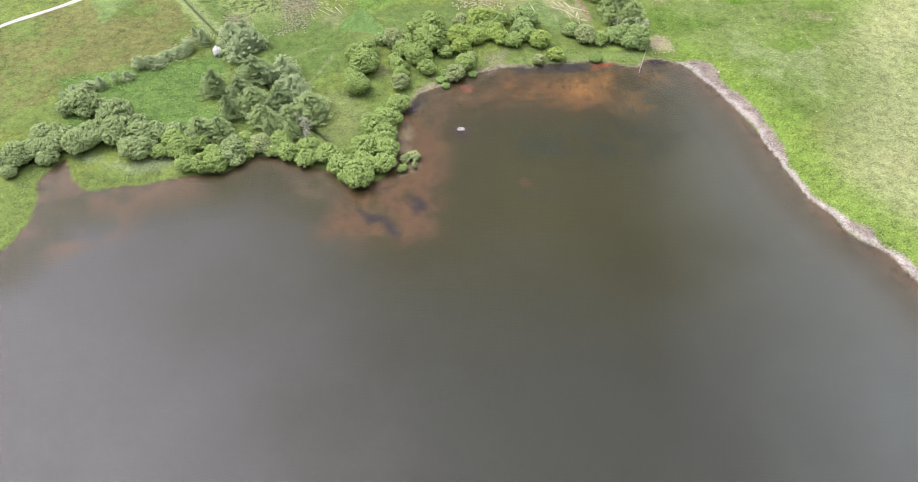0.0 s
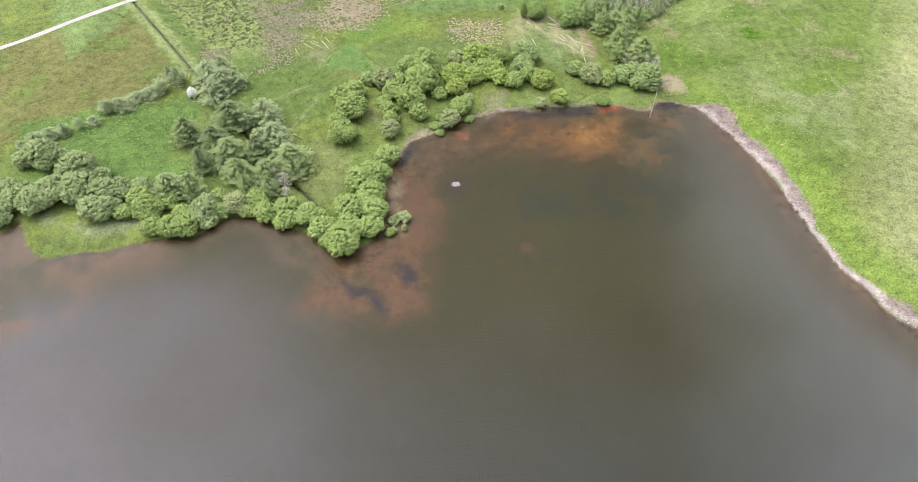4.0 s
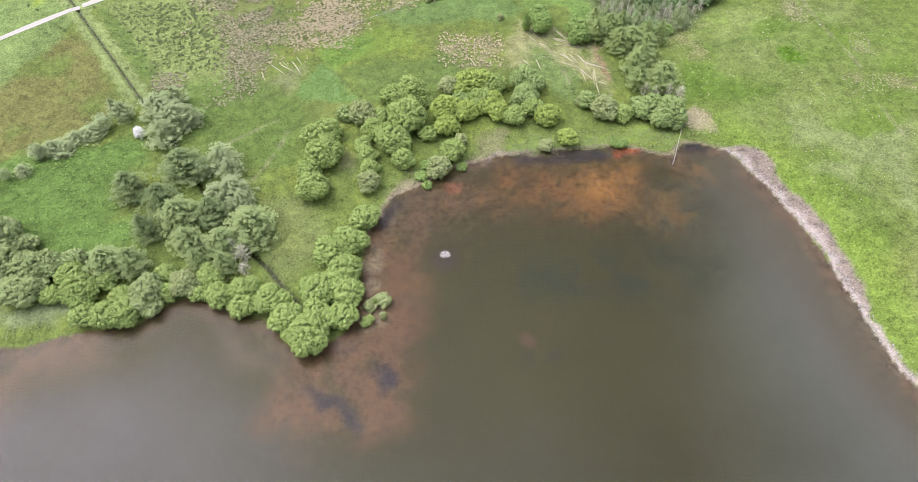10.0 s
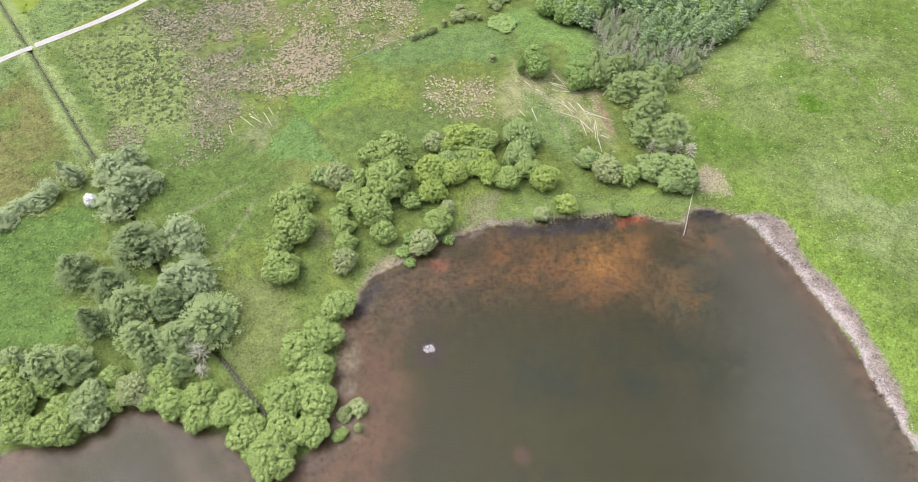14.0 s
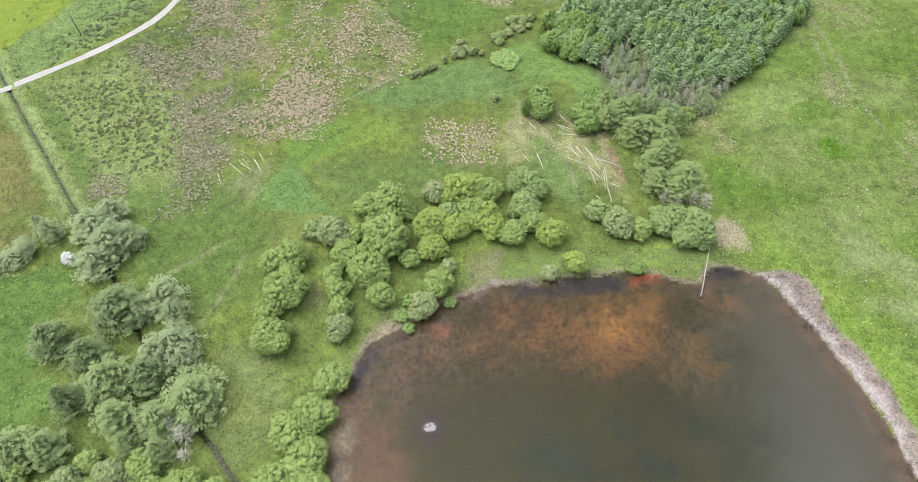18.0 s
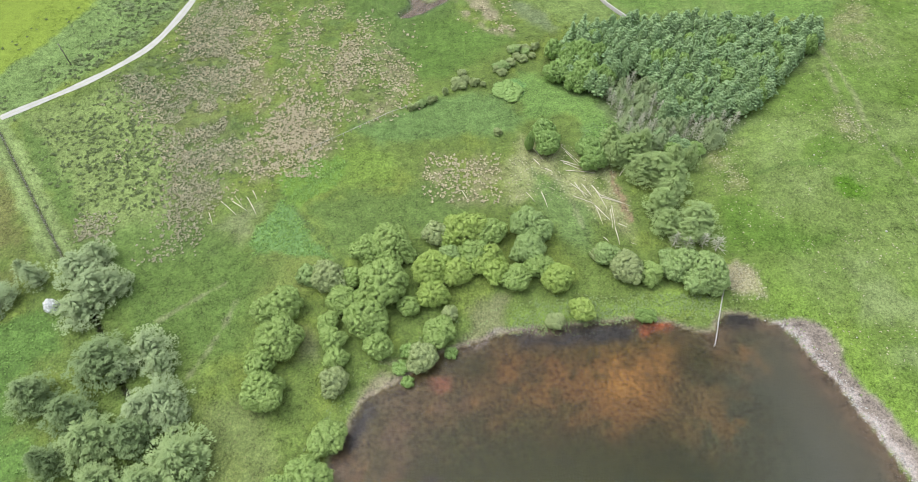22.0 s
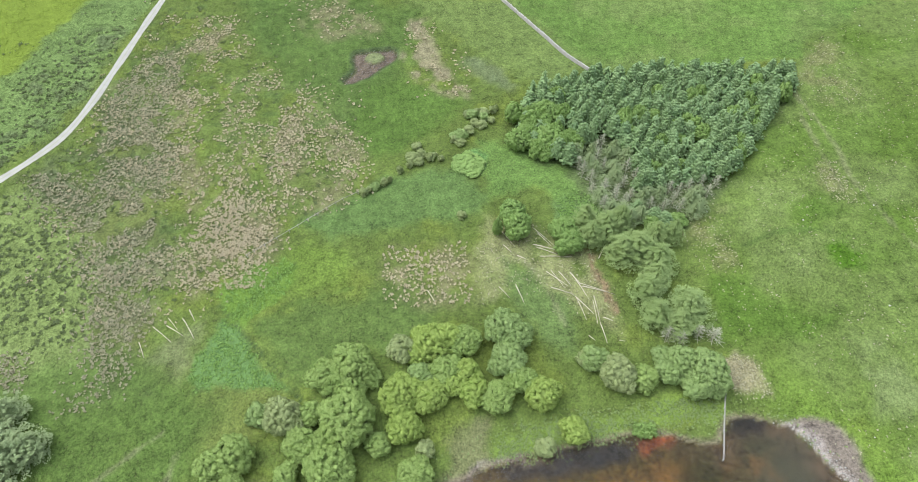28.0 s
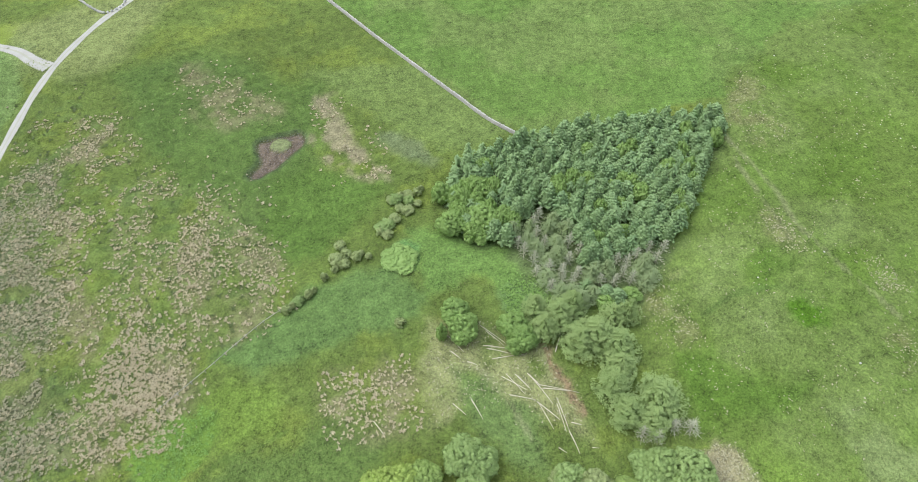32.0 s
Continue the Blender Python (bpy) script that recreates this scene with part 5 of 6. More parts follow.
def cone_crown(name, seed, material, radius=2.2, height=7.0, lump=0.42):
    """A blunt conifer crown: short boughs in a star, each tipped with soft bosses of needles."""
    rng = rand(seed)
    b = Build()
    k = np.arange(7) * 2 * math.pi / 7
    core = np.vstack([np.column_stack([np.cos(k) * radius * f, np.sin(k) * radius * f, np.full(7, height * z)]) for f, z in ((0.7, 0.22), (0.58, 0.5), (0.3, 0.8))] + [[(0, 0, height * 0.97)]])
    i7 = np.arange(7)
    j7 = (i7 + 1) % 7
    b.add(core, tris=np.stack([14 + i7, 14 + j7, np.full(7, 21)], 1), quads=np.vstack([np.stack([i7 + o, j7 + o, 7 + o + j7, 7 + o + i7], 1) for o in (0, 7)]))
    n, arms, turn = 84, rng.randint(5, 8), rng.uniform(0, 6)
    t = ((np.arange(n) + 0.5) / n) ** 0.6
    th = np.arange(n) * 2.39996 + turn
    star = 1 + 0.2 * np.cos(arms * th + 3.0 * t)
    r = radius * (0.04 + 0.9 * t ** 0.75) * star * rng.uniform(0.85, 1.1, n)
    z = height * (1.0 - 0.74 * t) - 0.1 * r + rng.normal(0, 0.12, n)
    for m in range(n):
        c = np.array([math.cos(th[m]) * r[m], math.sin(th[m]) * r[m], z[m]])
        out = np.array([math.cos(th[m]), math.sin(th[m]), 0.5])
        s = lump * rng.uniform(0.6, 1.35)
        b.add(c + ICO * rng.uniform(0.6, 1.1, (12, 1)) * s * np.array([1, 1, 0.7]), tris=ICO_F)
        dd = random_dirs(rng, 10) + out * 0.8 + np.array([0, 0, 0.4])
        dd /= np.linalg.norm(dd, axis=1)[:, None]
        leaves(b, c + dd * s * np.array([1, 1, 0.75]), dd + random_dirs(rng, 10) * 0.5, 0.13, rng, 0.45)
    me = b.mesh(name, material)
    BASE[me.name] = (radius, height)
    return me


def trunk_mesh(name, seed, height, radius, material, limbs=5, top=0.55):
    rng = rand(seed)
    b = Build()
    lean = rng.uniform(-0.3, 0.3, 2)
    pts = [np.array([lean[0] * t, lean[1] * t, height * top * t]) for t in (-0.03, 0.3, 0.65, 1)]
    b.tube(pts, [radius * 1.25, radius, radius * 0.8, radius * 0.5], 7)
    for i in range(limbs):
        a = i * 2.4 + rng.uniform(0, 1)
        base = pts[1] + (pts[3] - pts[1]) * rng.uniform(0.0, 0.8)
        out = np.array([math.cos(a), math.sin(a), rng.uniform(0.5, 1.2)])
        b.tube([base, base + out * height * 0.14, base + out * height * 0.26 + np.array([0, 0, height * 0.05])], [radius * 0.5, radius * 0.34, radius * 0.12], 5)
    return b.mesh(name, material, True)


def needle_crown(name, seed, material, height=12.0, radius=4.0, levels=14, per=11, sprays=4, taper=1.4, length=0.42, droop=0.2, core=0.42):
    """Branches in loose whorls, each hung with short needle sprays, round a close inner crown."""
    rng = rand(seed)
    b = Build()
    k = np.arange(9) * 2 * math.pi / 9
    rows = []
    for t in (0.02, 0.25, 0.5, 0.75, 0.93):
        rr = radius * (1 - t ** taper) * core * rng.uniform(0.8, 1.15, 9) + 0.1
        rows.append(np.column_stack([np.cos(k) * rr, np.sin(k) * rr, height * (0.14 + 0.82 * t) + rng.normal(0, 0.2, 9)]))
    q = np.arange(45).reshape(5, 9)
    b.add(np.vstack(rows), quads=np.stack([q[:-1], np.roll(q, -1, 1)[:-1], np.roll(q, -1, 1)[1:], q[1:]], -1).reshape(-1, 4))
    for i in range(levels):
        t = (i + rng.uniform(-0.3, 0.3)) / levels
        t = min(max(t, 0.0), 0.99)
        r = radius * (1 - t ** taper) * rng.uniform(0.75, 1.15) + 0.3
        n = max(4, int(per * (1 - 0.5 * t)))
        a = 2 * np.pi * (np.arange(n) + rng.uniform(0, 0.8, n)) / n + i * 1.9
        ln = r * rng.uniform(0.55, 1.15, n)
        tilt = rng.uniform(-0.1, 0.25, n)
        for u in (0.35, 0.65, 0.9, 1.0)[:4 if r > 1.5 else 3]:
            k = sprays
            aa = np.repeat(a, k) + rng.normal(0, 0.11, n * k)
            rr = np.repeat(ln, k) * u + rng.normal(0, 0.12, n * k)
            z = height * (0.12 + 0.86 * t) + np.repeat(ln, k) * (np.repeat(tilt, k) * u - droop * u * u) + rng.normal(0, 0.14, n * k)
            c = np.stack([np.cos(aa) * rr, np.sin(aa) * rr, z], 1)
            yaw = aa + rng.normal(0, 0.55, n * k)
            d = np.stack([np.cos(yaw), np.sin(yaw), rng.normal(-0.15, 0.25, n * k)], 1)
            side = np.stack([-np.sin(yaw), np.cos(yaw), rng.normal(0, 0.35, n * k)], 1)
            s1 = (length * rng.uniform(0.6, 1.4, n * k))[:, None]
            v = np.stack([c - d * s1, c - side * s1 * 0.42, c + d * s1, c + side * s1 * 0.42], 1).reshape(-1, 3)
            b.add(v, quads=np.arange(4 * n * k).reshape(-1, 4))
    top = height
    b.add(np.array([(0.15, 0, top * 0.95), (-0.08, 0.13, top * 0.95), (-0.08, -0.13, top * 0.95), (0, 0, top * 1.02)]), tris=np.array([(0, 1, 3), (1, 2, 3), (2, 0, 3)]))
    return b.mesh(name, material)


def loose_crown(name, seed, material, height=12.0, radius=4.0, sprays=150):
    """An airy crown of drooping sprays along upswept branches."""
    rng = rand(seed)
    b = Build()
    for i in range(sprays):
        t = rng.rand() ** 0.8
        a = rng.uniform(0, 2 * math.pi)
        z = height * (0.22 + 0.76 * t)
        r = radius * (0.35 + 0.65 * math.sin(math.pi * (0.2 + 0.75 * (1 - t)))) * (1 - t * 0.55) * math.sqrt(rng.uniform(0.15, 1))
        p = np.array([math.cos(a) * r, math.sin(a) * r, z])
        m = 13
        d = random_dirs(rng, m)
        out = np.array([math.cos(a), math.sin(a), 0.7])
        off = d * np.array([0.75, 0.75, 0.4]) + np.outer(rng.uniform(-0.6, 0.6, m), out)
        nn = d + np.array([0, 0, 0.9]) + out * 0.4
        nn /= np.linalg.norm(nn, axis=1)[:, None]
        leaves(b, p + off, nn, 0.30, rng, 0.42)
    return b.mesh(name, material)


def bare_crown(name, seed, material, height=11.0, radius=2.6, n=34):
    """A dead tree's branches."""
    rng = rand(seed)
    b = Build()
    for i in range(n):
        t = (i + 1) / (n + 1)
        z = height * (0.2 + 0.78 * t)
        a = i * 2.4
        ln = radius * (1.1 - 0.8 * t) * rng.uniform(0.6, 1.2)
        d = np.array([math.cos(a), math.sin(a), rng.uniform(-0.1, 0.5)])
        p0 = np.array([0, 0, z])
        p1, p2 = p0 + d * ln * 0.5, p0 + d * ln + np.array([0, 0, 0.2])
        b.tube([p0, p1, p2], [0.09, 0.06, 0.025], 4)
        for s in (-1, 1):
            e = np.array([-d[1] * s, d[0] * s, 0.25]) * ln * 0.35
            b.tube([p1, p1 + e + d * ln * 0.2], [0.05, 0.02], 3)
    return b.mesh(name, material)


def crown_set(name, seed, material, spread, open_=0.0, lump=0.54, low=1.0):
    """Crowns of one look in several real sizes: (radius, how many)."""
    return [willow_crown(name, seed + 7 * i + k, material, radius, 3 + (i + k) % 3 + (radius > 3), open_, lump, low)
            for i, (radius, count) in enumerate(spread) for k in range(count)]


WILLOWS = crown_set("willow_crown", 10, M_WILLOW, ((1.4, 2), (2.3, 4), (3.2, 4), (4.4, 3)))
BRIGHTS = crown_set("bright_willow_crown", 210, M_BRIGHT, ((2.4, 3), (3.3, 3), (4.2, 2)))
DULLS = crown_set("dull_willow_crown", 240, M_DULL, ((1.8, 2), (2.6, 3), (3.6, 3), (4.6, 1)))
GREYS = crown_set("grey_willow_crown", 270, M_WILLOW_GREY, ((2.3, 3), (3.4, 3), (4.7, 3)))
PALES = crown_set("pale_willow_crown", 300, M_PALE, ((1.3, 2), (2.6, 2), (3.5, 2)), 0.12, 0.5)
BROADS = crown_set("broad_crown", 330, M_BROAD, ((1.9, 2), (2.8, 3), (3.8, 2)), 0.0, 0.55)
SPRIGS = crown_set("sprig_crown", 360, M_WILLOW, ((1.0, 3),), 0.25, 0.36) + crown_set("pale_sprig_crown", 370, M_PALE, ((1.0, 2),), 0.3, 0.36)
LOWS = crown_set("low_crown", 380, M_BROAD, ((1.4, 3), (4.1, 1)), 0.0, 0.5, 0.32)
HAW = willow_crown("hawthorn_crown", 60, M_BLOSSOM, 1.5, 4, 0.1, 0.45)
WTRUNK = [trunk_mesh("willow_trunk", 70 + i, H0, 0.28, M_BARK, 6) for i in range(3)]
SPRUCES = [needle_crown("spruce_crown", 80 + i, M_SPRUCE, 12, 4.0, 17, 12, 14, 2.1, 0.19, 0.14, 0.36) for i in range(4)]
LIGHT_SPRUCES = [needle_crown("light_spruce_crown", 84 + i, M_SPRUCE_E, 12, 4.0, 17, 12, 14, 2.0, 0.19, 0.14, 0.38) for i in range(3)]
EAST_SPRUCES = [needle_crown("east_spruce_crown", 87 + i, M_SPRUCE_PALE, 12, 4.0, 17, 12, 14, 2.0, 0.19, 0.14, 0.38) for i in range(3)]
WOODS = [needle_crown("plantation_crown", 90 + i, M_WOOD, 12, 2.2, 11, 7, 3, 1.5, 0.32, 0.22) for i in range(6)]
PINES = [cone_crown("pine_crown", 95 + i, M_WOOD) for i in range(6)]
LARCHES = [needle_crown("larch_crown", 100 + i, M_LARCH, 12, 4.2, 16, 10, 13, 2.6, 0.19, 0.05, 0.34) for i in range(4)]
SHRUBS = [loose_crown("shrub_crown", 105 + i, M_HEDGE, 12, 4.2, 130) for i in range(3)]
BARES = [bare_crown("bare_crown", 110 + i, M_DEAD) for i in range(3)]
CTRUNK = [trunk_mesh("conifer_trunk", 120 + i, 12.0, 0.22, M_BARK, 0, 0.82) for i in range(2)]
DTRUNK = trunk_mesh("dead_trunk", 125, 12.0, 0.18, M_DEAD, 0, 0.96)

prng = rand(5)


def plant(name, px, py, radius, height, crown, trunk, base_r, base_h, label, group, category="tree"):
    """One tree or shrub: an Empty at its foot with trunk and crown."""
    ob = new(name)
    ob.empty_display_size = 0.3
    ob.matrix_basis = pose(px, py, max(ground_z(px, py) - 0.05, -0.1), 0, 0, prng.uniform(0, 360))
    own = BASE.get(crown.name, (base_r, base_h))
    for nm, me, (br, bh) in (("trunk", trunk, (base_r, base_h)), ("crown", crown, own)):
        p = part(nm, me, ob)
        p.scale = (radius / br, radius / br, height / bh)
    return tagged(ob, label, category, group)


def pick(meshes):
    return meshes[prng.randint(len(meshes))]


def sized(meshes, radius):
    """One of the crowns whose own size is nearest."""
    best = min(abs(math.log(BASE[m.name][0] / radius)) for m in meshes)
    return pick([m for m in meshes if abs(math.log(BASE[m.name][0] / radius)) < best + 0.02])


def willows(rows, meshes, label, group, name="willow_tree", grow=1.14):
    for px, py, r, h in rows:
        plant(name, px, py, r * grow, h, sized(meshes, r), pick(WTRUNK), R0, H0, label, group)


willows(WILLOW_WEST, GREYS, "grey-green round-crowned willow beside the reedy bay", "shore willows")
willows(WILLOW_SHORE, WILLOWS, "yellow-green round-crowned willow overhanging the lake edge", "shore willows")
willows(WILLOW_GREY_SHORE, GREYS, "grey-green willow at the lake edge", "shore willows")
willows(WILLOW_SPIT, WILLOWS, "dense yellow-green willow on the lake spit", "shore willows", grow=1.22)
willows(WILLOW_MID, WILLOWS, "round yellow-green willow bush in wet meadow", "meadow willows")
willows(WILLOW_COLUMN, WILLOWS, "small yellow-green willow in a line towards the lake", "meadow willows")
willows(WILLOW_EAST, WILLOWS, "round green willow bush in wet meadow", "meadow willows")
willows(WILLOW_BRIGHT, BRIGHTS, "bright yellowish willow bush with a full round crown", "meadow willows")
willows(WILLOW_DULL, DULLS, "wide dull-green willow with a loose crown", "meadow willows")
willows(WILLOW_PALE, PALES, "pale greyish willow bush with thin leaves", "meadow willows")
willows(SHRUB_LOW, LOWS, "low spreading green shrub at the water's edge", "shrubs", "shrub")
for px, py, r, h in HEDGE_WEST:
    plant("hedge_shrub", px, py, r * prng.uniform(0.8, 1.1), h * prng.uniform(0.7, 1.2), pick(SHRUBS + LARCHES), pick(WTRUNK), 4.2, 12.0, "pale grey-green shrub in a ragged hedge", "hedge shrubs")
for px, py, r, h in HEDGE + [(a + 1.3, b + 1.0, r * 0.6, h * 0.8) for a, b, r, h in HEDGE[::2]]:
    willows([(px, py, r * prng.uniform(0.6, 0.95), h * prng.uniform(0.5, 0.8))], PALES + DULLS[:2], "small light green shrub in a hedge line", "hedge shrubs", "hedge_shrub", 0.85)
for px, py, r, h in SHRUB_SPIT:
    for k in range(2):
        willows([(px + prng.uniform(-0.5, 0.5), py + prng.uniform(-0.5, 0.5), r * prng.uniform(0.6, 1.0), h * prng.uniform(0.7, 1.1))], SPRIGS, "small yellowish willow shrub at the water", "shrubs", "shrub")
willows([(a, b, r, 0.9) for a, b, r, h in BRACKEN_DOME], LOWS, "wide low bright green bush in wet meadow", "shrubs", "shrub")
willows(SHRUB_NORTH, PALES + DULLS[:2], "low pale green shrub in rough grass", "shrubs", "shrub")
willows(SHRUB_TAN, PALES, "low greyish brushwood at the wood's corner", "shrubs", "shrub", 0.8)
willows(BROAD_EAST, BROADS, "green broadleaved tree near felled logs", "broadleaved trees", "broadleaved_tree")
plant("hawthorn", -83.4, 36.6, 1.5, 3.2, HAW, WTRUNK[0], R0, H0, "hawthorn bush covered in white blossom", "")
for px, py, r, h in SPRUCE_WEST:
    plant("spruce_tree", px, py, r * 1.1, h, pick(SPRUCES), pick(CTRUNK), 4.0, 12.0, "grey-green feathery spruce by the drain", "spruces by the drain")
for px, py, r, h in SPRUCE_LIGHT:
    plant("spruce_tree", px, py, r * 1.1, h * (0.6 + 0.08 * r), pick(LIGHT_SPRUCES), pick(CTRUNK), 4.0, 12.0, "light green feathery spruce near the lake", "spruces by the drain")
for px, py, r, h in SPRUCE_EAST:
    plant("spruce_tree", px, py, r * 1.05, h, pick(EAST_SPRUCES), pick(CTRUNK), 4.0, 12.0, "feathery green spruce at the wood's edge", "spruces at the wood")
for px, py, r, h in LARCH_WEST:
    plant("larch_tree", px, py, r * 1.12, h * (0.6 + 0.1 * r), pick(LARCHES), pick(CTRUNK), 4.2, 12.0, "pale airy larch with drooping sprays", "larches")
for px, py, r, h in DEAD_EAST:
    plant("dead_tree", px, py, r, h, pick(BARES), DTRUNK, 2.6, 11.5, "bare grey dead spruce beside the fence", "dead trees")

for px, py, r, h in ((-45.8, -3.2, 3.3, 6.0), (-45.0, -6.7, 2.2, 4.0), (-48.5, -1.5, 2.4, 6.0)):
    plant("dead_tree", px, py, r, h, pick(BARES), DTRUNK, 2.6, 11.5, "bare grey dead spruce leaning by the drain", "dead trees")

# the plantation
wood_line = np.array(WOOD, float)
spots = []
tries = rand(77)
for _ in range(9000):
    px, py = tries.uniform(30, 118), tries.uniform(76, 140)
    if all((px - a) ** 2 + (py - b) ** 2 > 2.3 ** 2 for a, b in spots):
        if inside(np.array([px]), np.array([py]), wood_line)[0]:
            spots.append((px, py))
for px, py in spots:
    grey = math.hypot((px - 51) / 8, (py - 101) / 12) < 1 or math.hypot((px - 70) / 12, (py - 91) / 5) < 1
    low = math.hypot(px - 60, py - 86) < 9
    u = prng.rand()
    h = prng.uniform(5.5, 8.5) * (0.75 if low or grey else 1)
    if grey and u < 0.55:
        plant("dead_tree", px, py, 1.9, h, pick(BARES), DTRUNK, 2.6, 11.5, "bare grey dead tree in the plantation", "plantation trees")
    elif px < 46 and u < 0.6 or u < 0.12:
        r = prng.uniform(1.7, 2.6)
        plant("broadleaved_tree", px, py, r, h * 0.7, sized(BROADS, r), pick(WTRUNK), R0, H0, "green broadleaved tree in the plantation", "plantation trees")
    elif grey or low and u < 0.6:
        plant("larch_tree", px, py, prng.uniform(1.7, 2.5), h, pick(LARCHES), pick(CTRUNK), 4.2, 12.0, "pale thin larch in the plantation", "plantation trees")
    elif u < 0.88:
        plant("pine_tree", px, py, prng.uniform(1.75, 2.6), h, pick(PINES), pick(CTRUNK), 2.0, 12.0, "mid-green narrow pine in the close plantation", "plantation trees")
    else:
        plant("conifer_tree", px, py, prng.uniform(1.6, 2.4), h, pick(WOODS), pick(CTRUNK), 2.2, 12.0, "feathery green conifer in the close plantation", "plantation trees")

# ---- logs ----
LOGS_A = [
    (31.1, 87.4, 35.4, 81.5), (31.9, 85.8, 34.7, 81.4), (30.5, 82.4, 35.6, 80.3), (31.1, 81.6, 35.6, 79.1),
    (31.6, 78.9, 38.7, 78.2), (32.2, 74.6, 36.4, 70.3), (33.3, 74.8, 35.6, 69.8), (35.1, 74.3, 37.1, 70.3),
    (37.9, 73.4, 40.4, 66.3), (37.5, 73.9, 39.3, 70.7), (38.9, 71, 46.4, 67.2), (39.6, 70, 44.5, 68.1), (32.6, 70.3, 37.3, 68),
    (37.5, 67.5, 40.6, 62.9), (37.7, 67.2, 38.8, 61.4)]
LOGS_B = [
    (41.6, 67.2, 41.6, 60.4), (41.6, 60.4, 42, 55.6), (41.2, 66.3, 41, 60.4), (42.6, 61.8, 44.4, 60.8), (44.7, 56.1, 45.9, 55.7),
    (38.5, 57.7, 39.6, 56.4), (26.2, 79.6, 27.9, 78.5), (23.4, 82.9, 25, 80.6), (23, 87.7, 26, 82.1), (24.8, 71.5, 26, 66.7),
    (21, 71.4, 23, 68.4), (5, 71.8, 6.6, 68.3), (2.4, 81.2, 3.9, 79.2), (44.8, 77.1, 47.4, 81)]
LOGS_W = [
    (-54.5, 67.7, -49.6, 63.3), (-51.6, 67.7, -47.6, 64.9), (-48.3, 69.1, -45, 63.8), (-47.4, 71.3, -45.7, 68.3),
    (-51.6, 69.6, -49, 66.4), (-56.6, 64.1, -54.8, 60.3),]

LOG_MESHES = []
for i in range(4):
    rng = rand(130 + i)
    b = Build()
    b.tube([(t, math.sin(t * 3 + i) * 0.015, 0) for t in (0, 0.25, 0.5, 0.75, 1)], [1.0, 0.93, 0.8, 0.68, 0.45], 7)
    me = b.mesh("log", M_LOG, True)
    LOG_MESHES.append(me)
for k, (ax, ay, bx, by) in enumerate(LOGS_A + LOGS_B + LOGS_W):
    ln = math.hypot(bx - ax, by - ay)
    r = prng.uniform(0.07, 0.135)
    me = LOG_MESHES[k % 4].copy()
    co = np.empty(len(me.vertices) * 3, np.float32)
    me.vertices.foreach_get("co", co)
    co = co.reshape(-1, 3) * np.array([ln, 1, 1])
    co[:, 1:] *= r
    co[:, 1] += np.sin(co[:, 0] / ln * 3) * ln * 0.012
    me.vertices.foreach_set("co", co.ravel())
    ob = new("log", me)
    za, zb = ground_z(ax, ay), ground_z(bx, by)
    ob.matrix_basis = pose(ax, ay, za + r * 0.75 + 0.02, 0, -math.degrees(math.atan2(zb - za, ln)), math.degrees(math.atan2(by - ay, bx - ax)))
    tagged(ob, "pale felled tree trunk lying in rough grass", "log", "felled logs")

# ---- fence, pole, cairn, wall ----
post_b = Build()
post_b.tube([(0, 0, -0.9), (0, 0, 0.6), (0, 0, 1.15)], [0.09, 0.085, 0.075], 7)
POST_MESH = post_b.mesh("post", M_POST, True)
fence_line = curve_through(FENCE, 1.55)
fence = tagged(new("fence"), "weathered post-and-rail fence running into the lake", "fence")
fence.location = (*fence_line[0], 0)
for i, (px, py) in enumerate(fence_line):
    p = part("post", POST_MESH, fence)
    p.location = (px - fence_line[0][0], py - fence_line[0][1], max(ground_z(px, py), -0.25))
for i in range(len(fence_line) - 1):
    (ax, ay), (bx, by) = fence_line[i] - fence_line[0], fence_line[i + 1] - fence_line[0]
    za, zb = [max(ground_z(*fence_line[k]), -0.25) for k in (i, i + 1)]
    for dz in (0.45, 0.8, 1.08):
        b = Build()
        b.tube([(ax, ay, za + dz), (bx, by, zb + dz)], [0.04, 0.04], 4)
        part("rail", b.mesh("rail", M_POST), fence)

b = Build()
b.tube([(0, 0, -0.5), (0, 0, 3.5), (0, 0, 7.5)], [0.16, 0.14, 0.11], 8)
pole = new("utility_pole")
pole.location = (-112.6, 120.4, ground_z(-112.6, 120.4))
tagged(pole, "single dark wooden pole standing in pasture", "pole")
part("shaft", b.mesh("shaft", M_BARK, True), pole)
b = Build()
b.tube([(-0.6, 0, 7.1), (0.6, 0, 7.1)], [0.05, 0.05], 4)
part("crossarm", b.mesh("crossarm", M_BARK), pole)

wire_line = curve_through([(-36.3, 84.4), (-27.1, 90.9), (-14.6, 99.8), (-8.7, 102.4)], 2.4)
old_fence = tagged(new("fence"), "grey post-and-rail field fence beside a hedge", "fence")
for px, py in wire_line:
    p = part("post", POST_MESH, old_fence)
    p.location = (px, py, ground_z(px, py))
for (ax, ay), (bx, by) in zip(wire_line[:-1], wire_line[1:]):
    b = Build()
    b.tube([(ax, ay, ground_z(ax, ay) + 0.95), (bx, by, ground_z(bx, by) + 0.95)], [0.07, 0.07], 4)
    part("rail", b.mesh("rail", M_POST), old_fence)

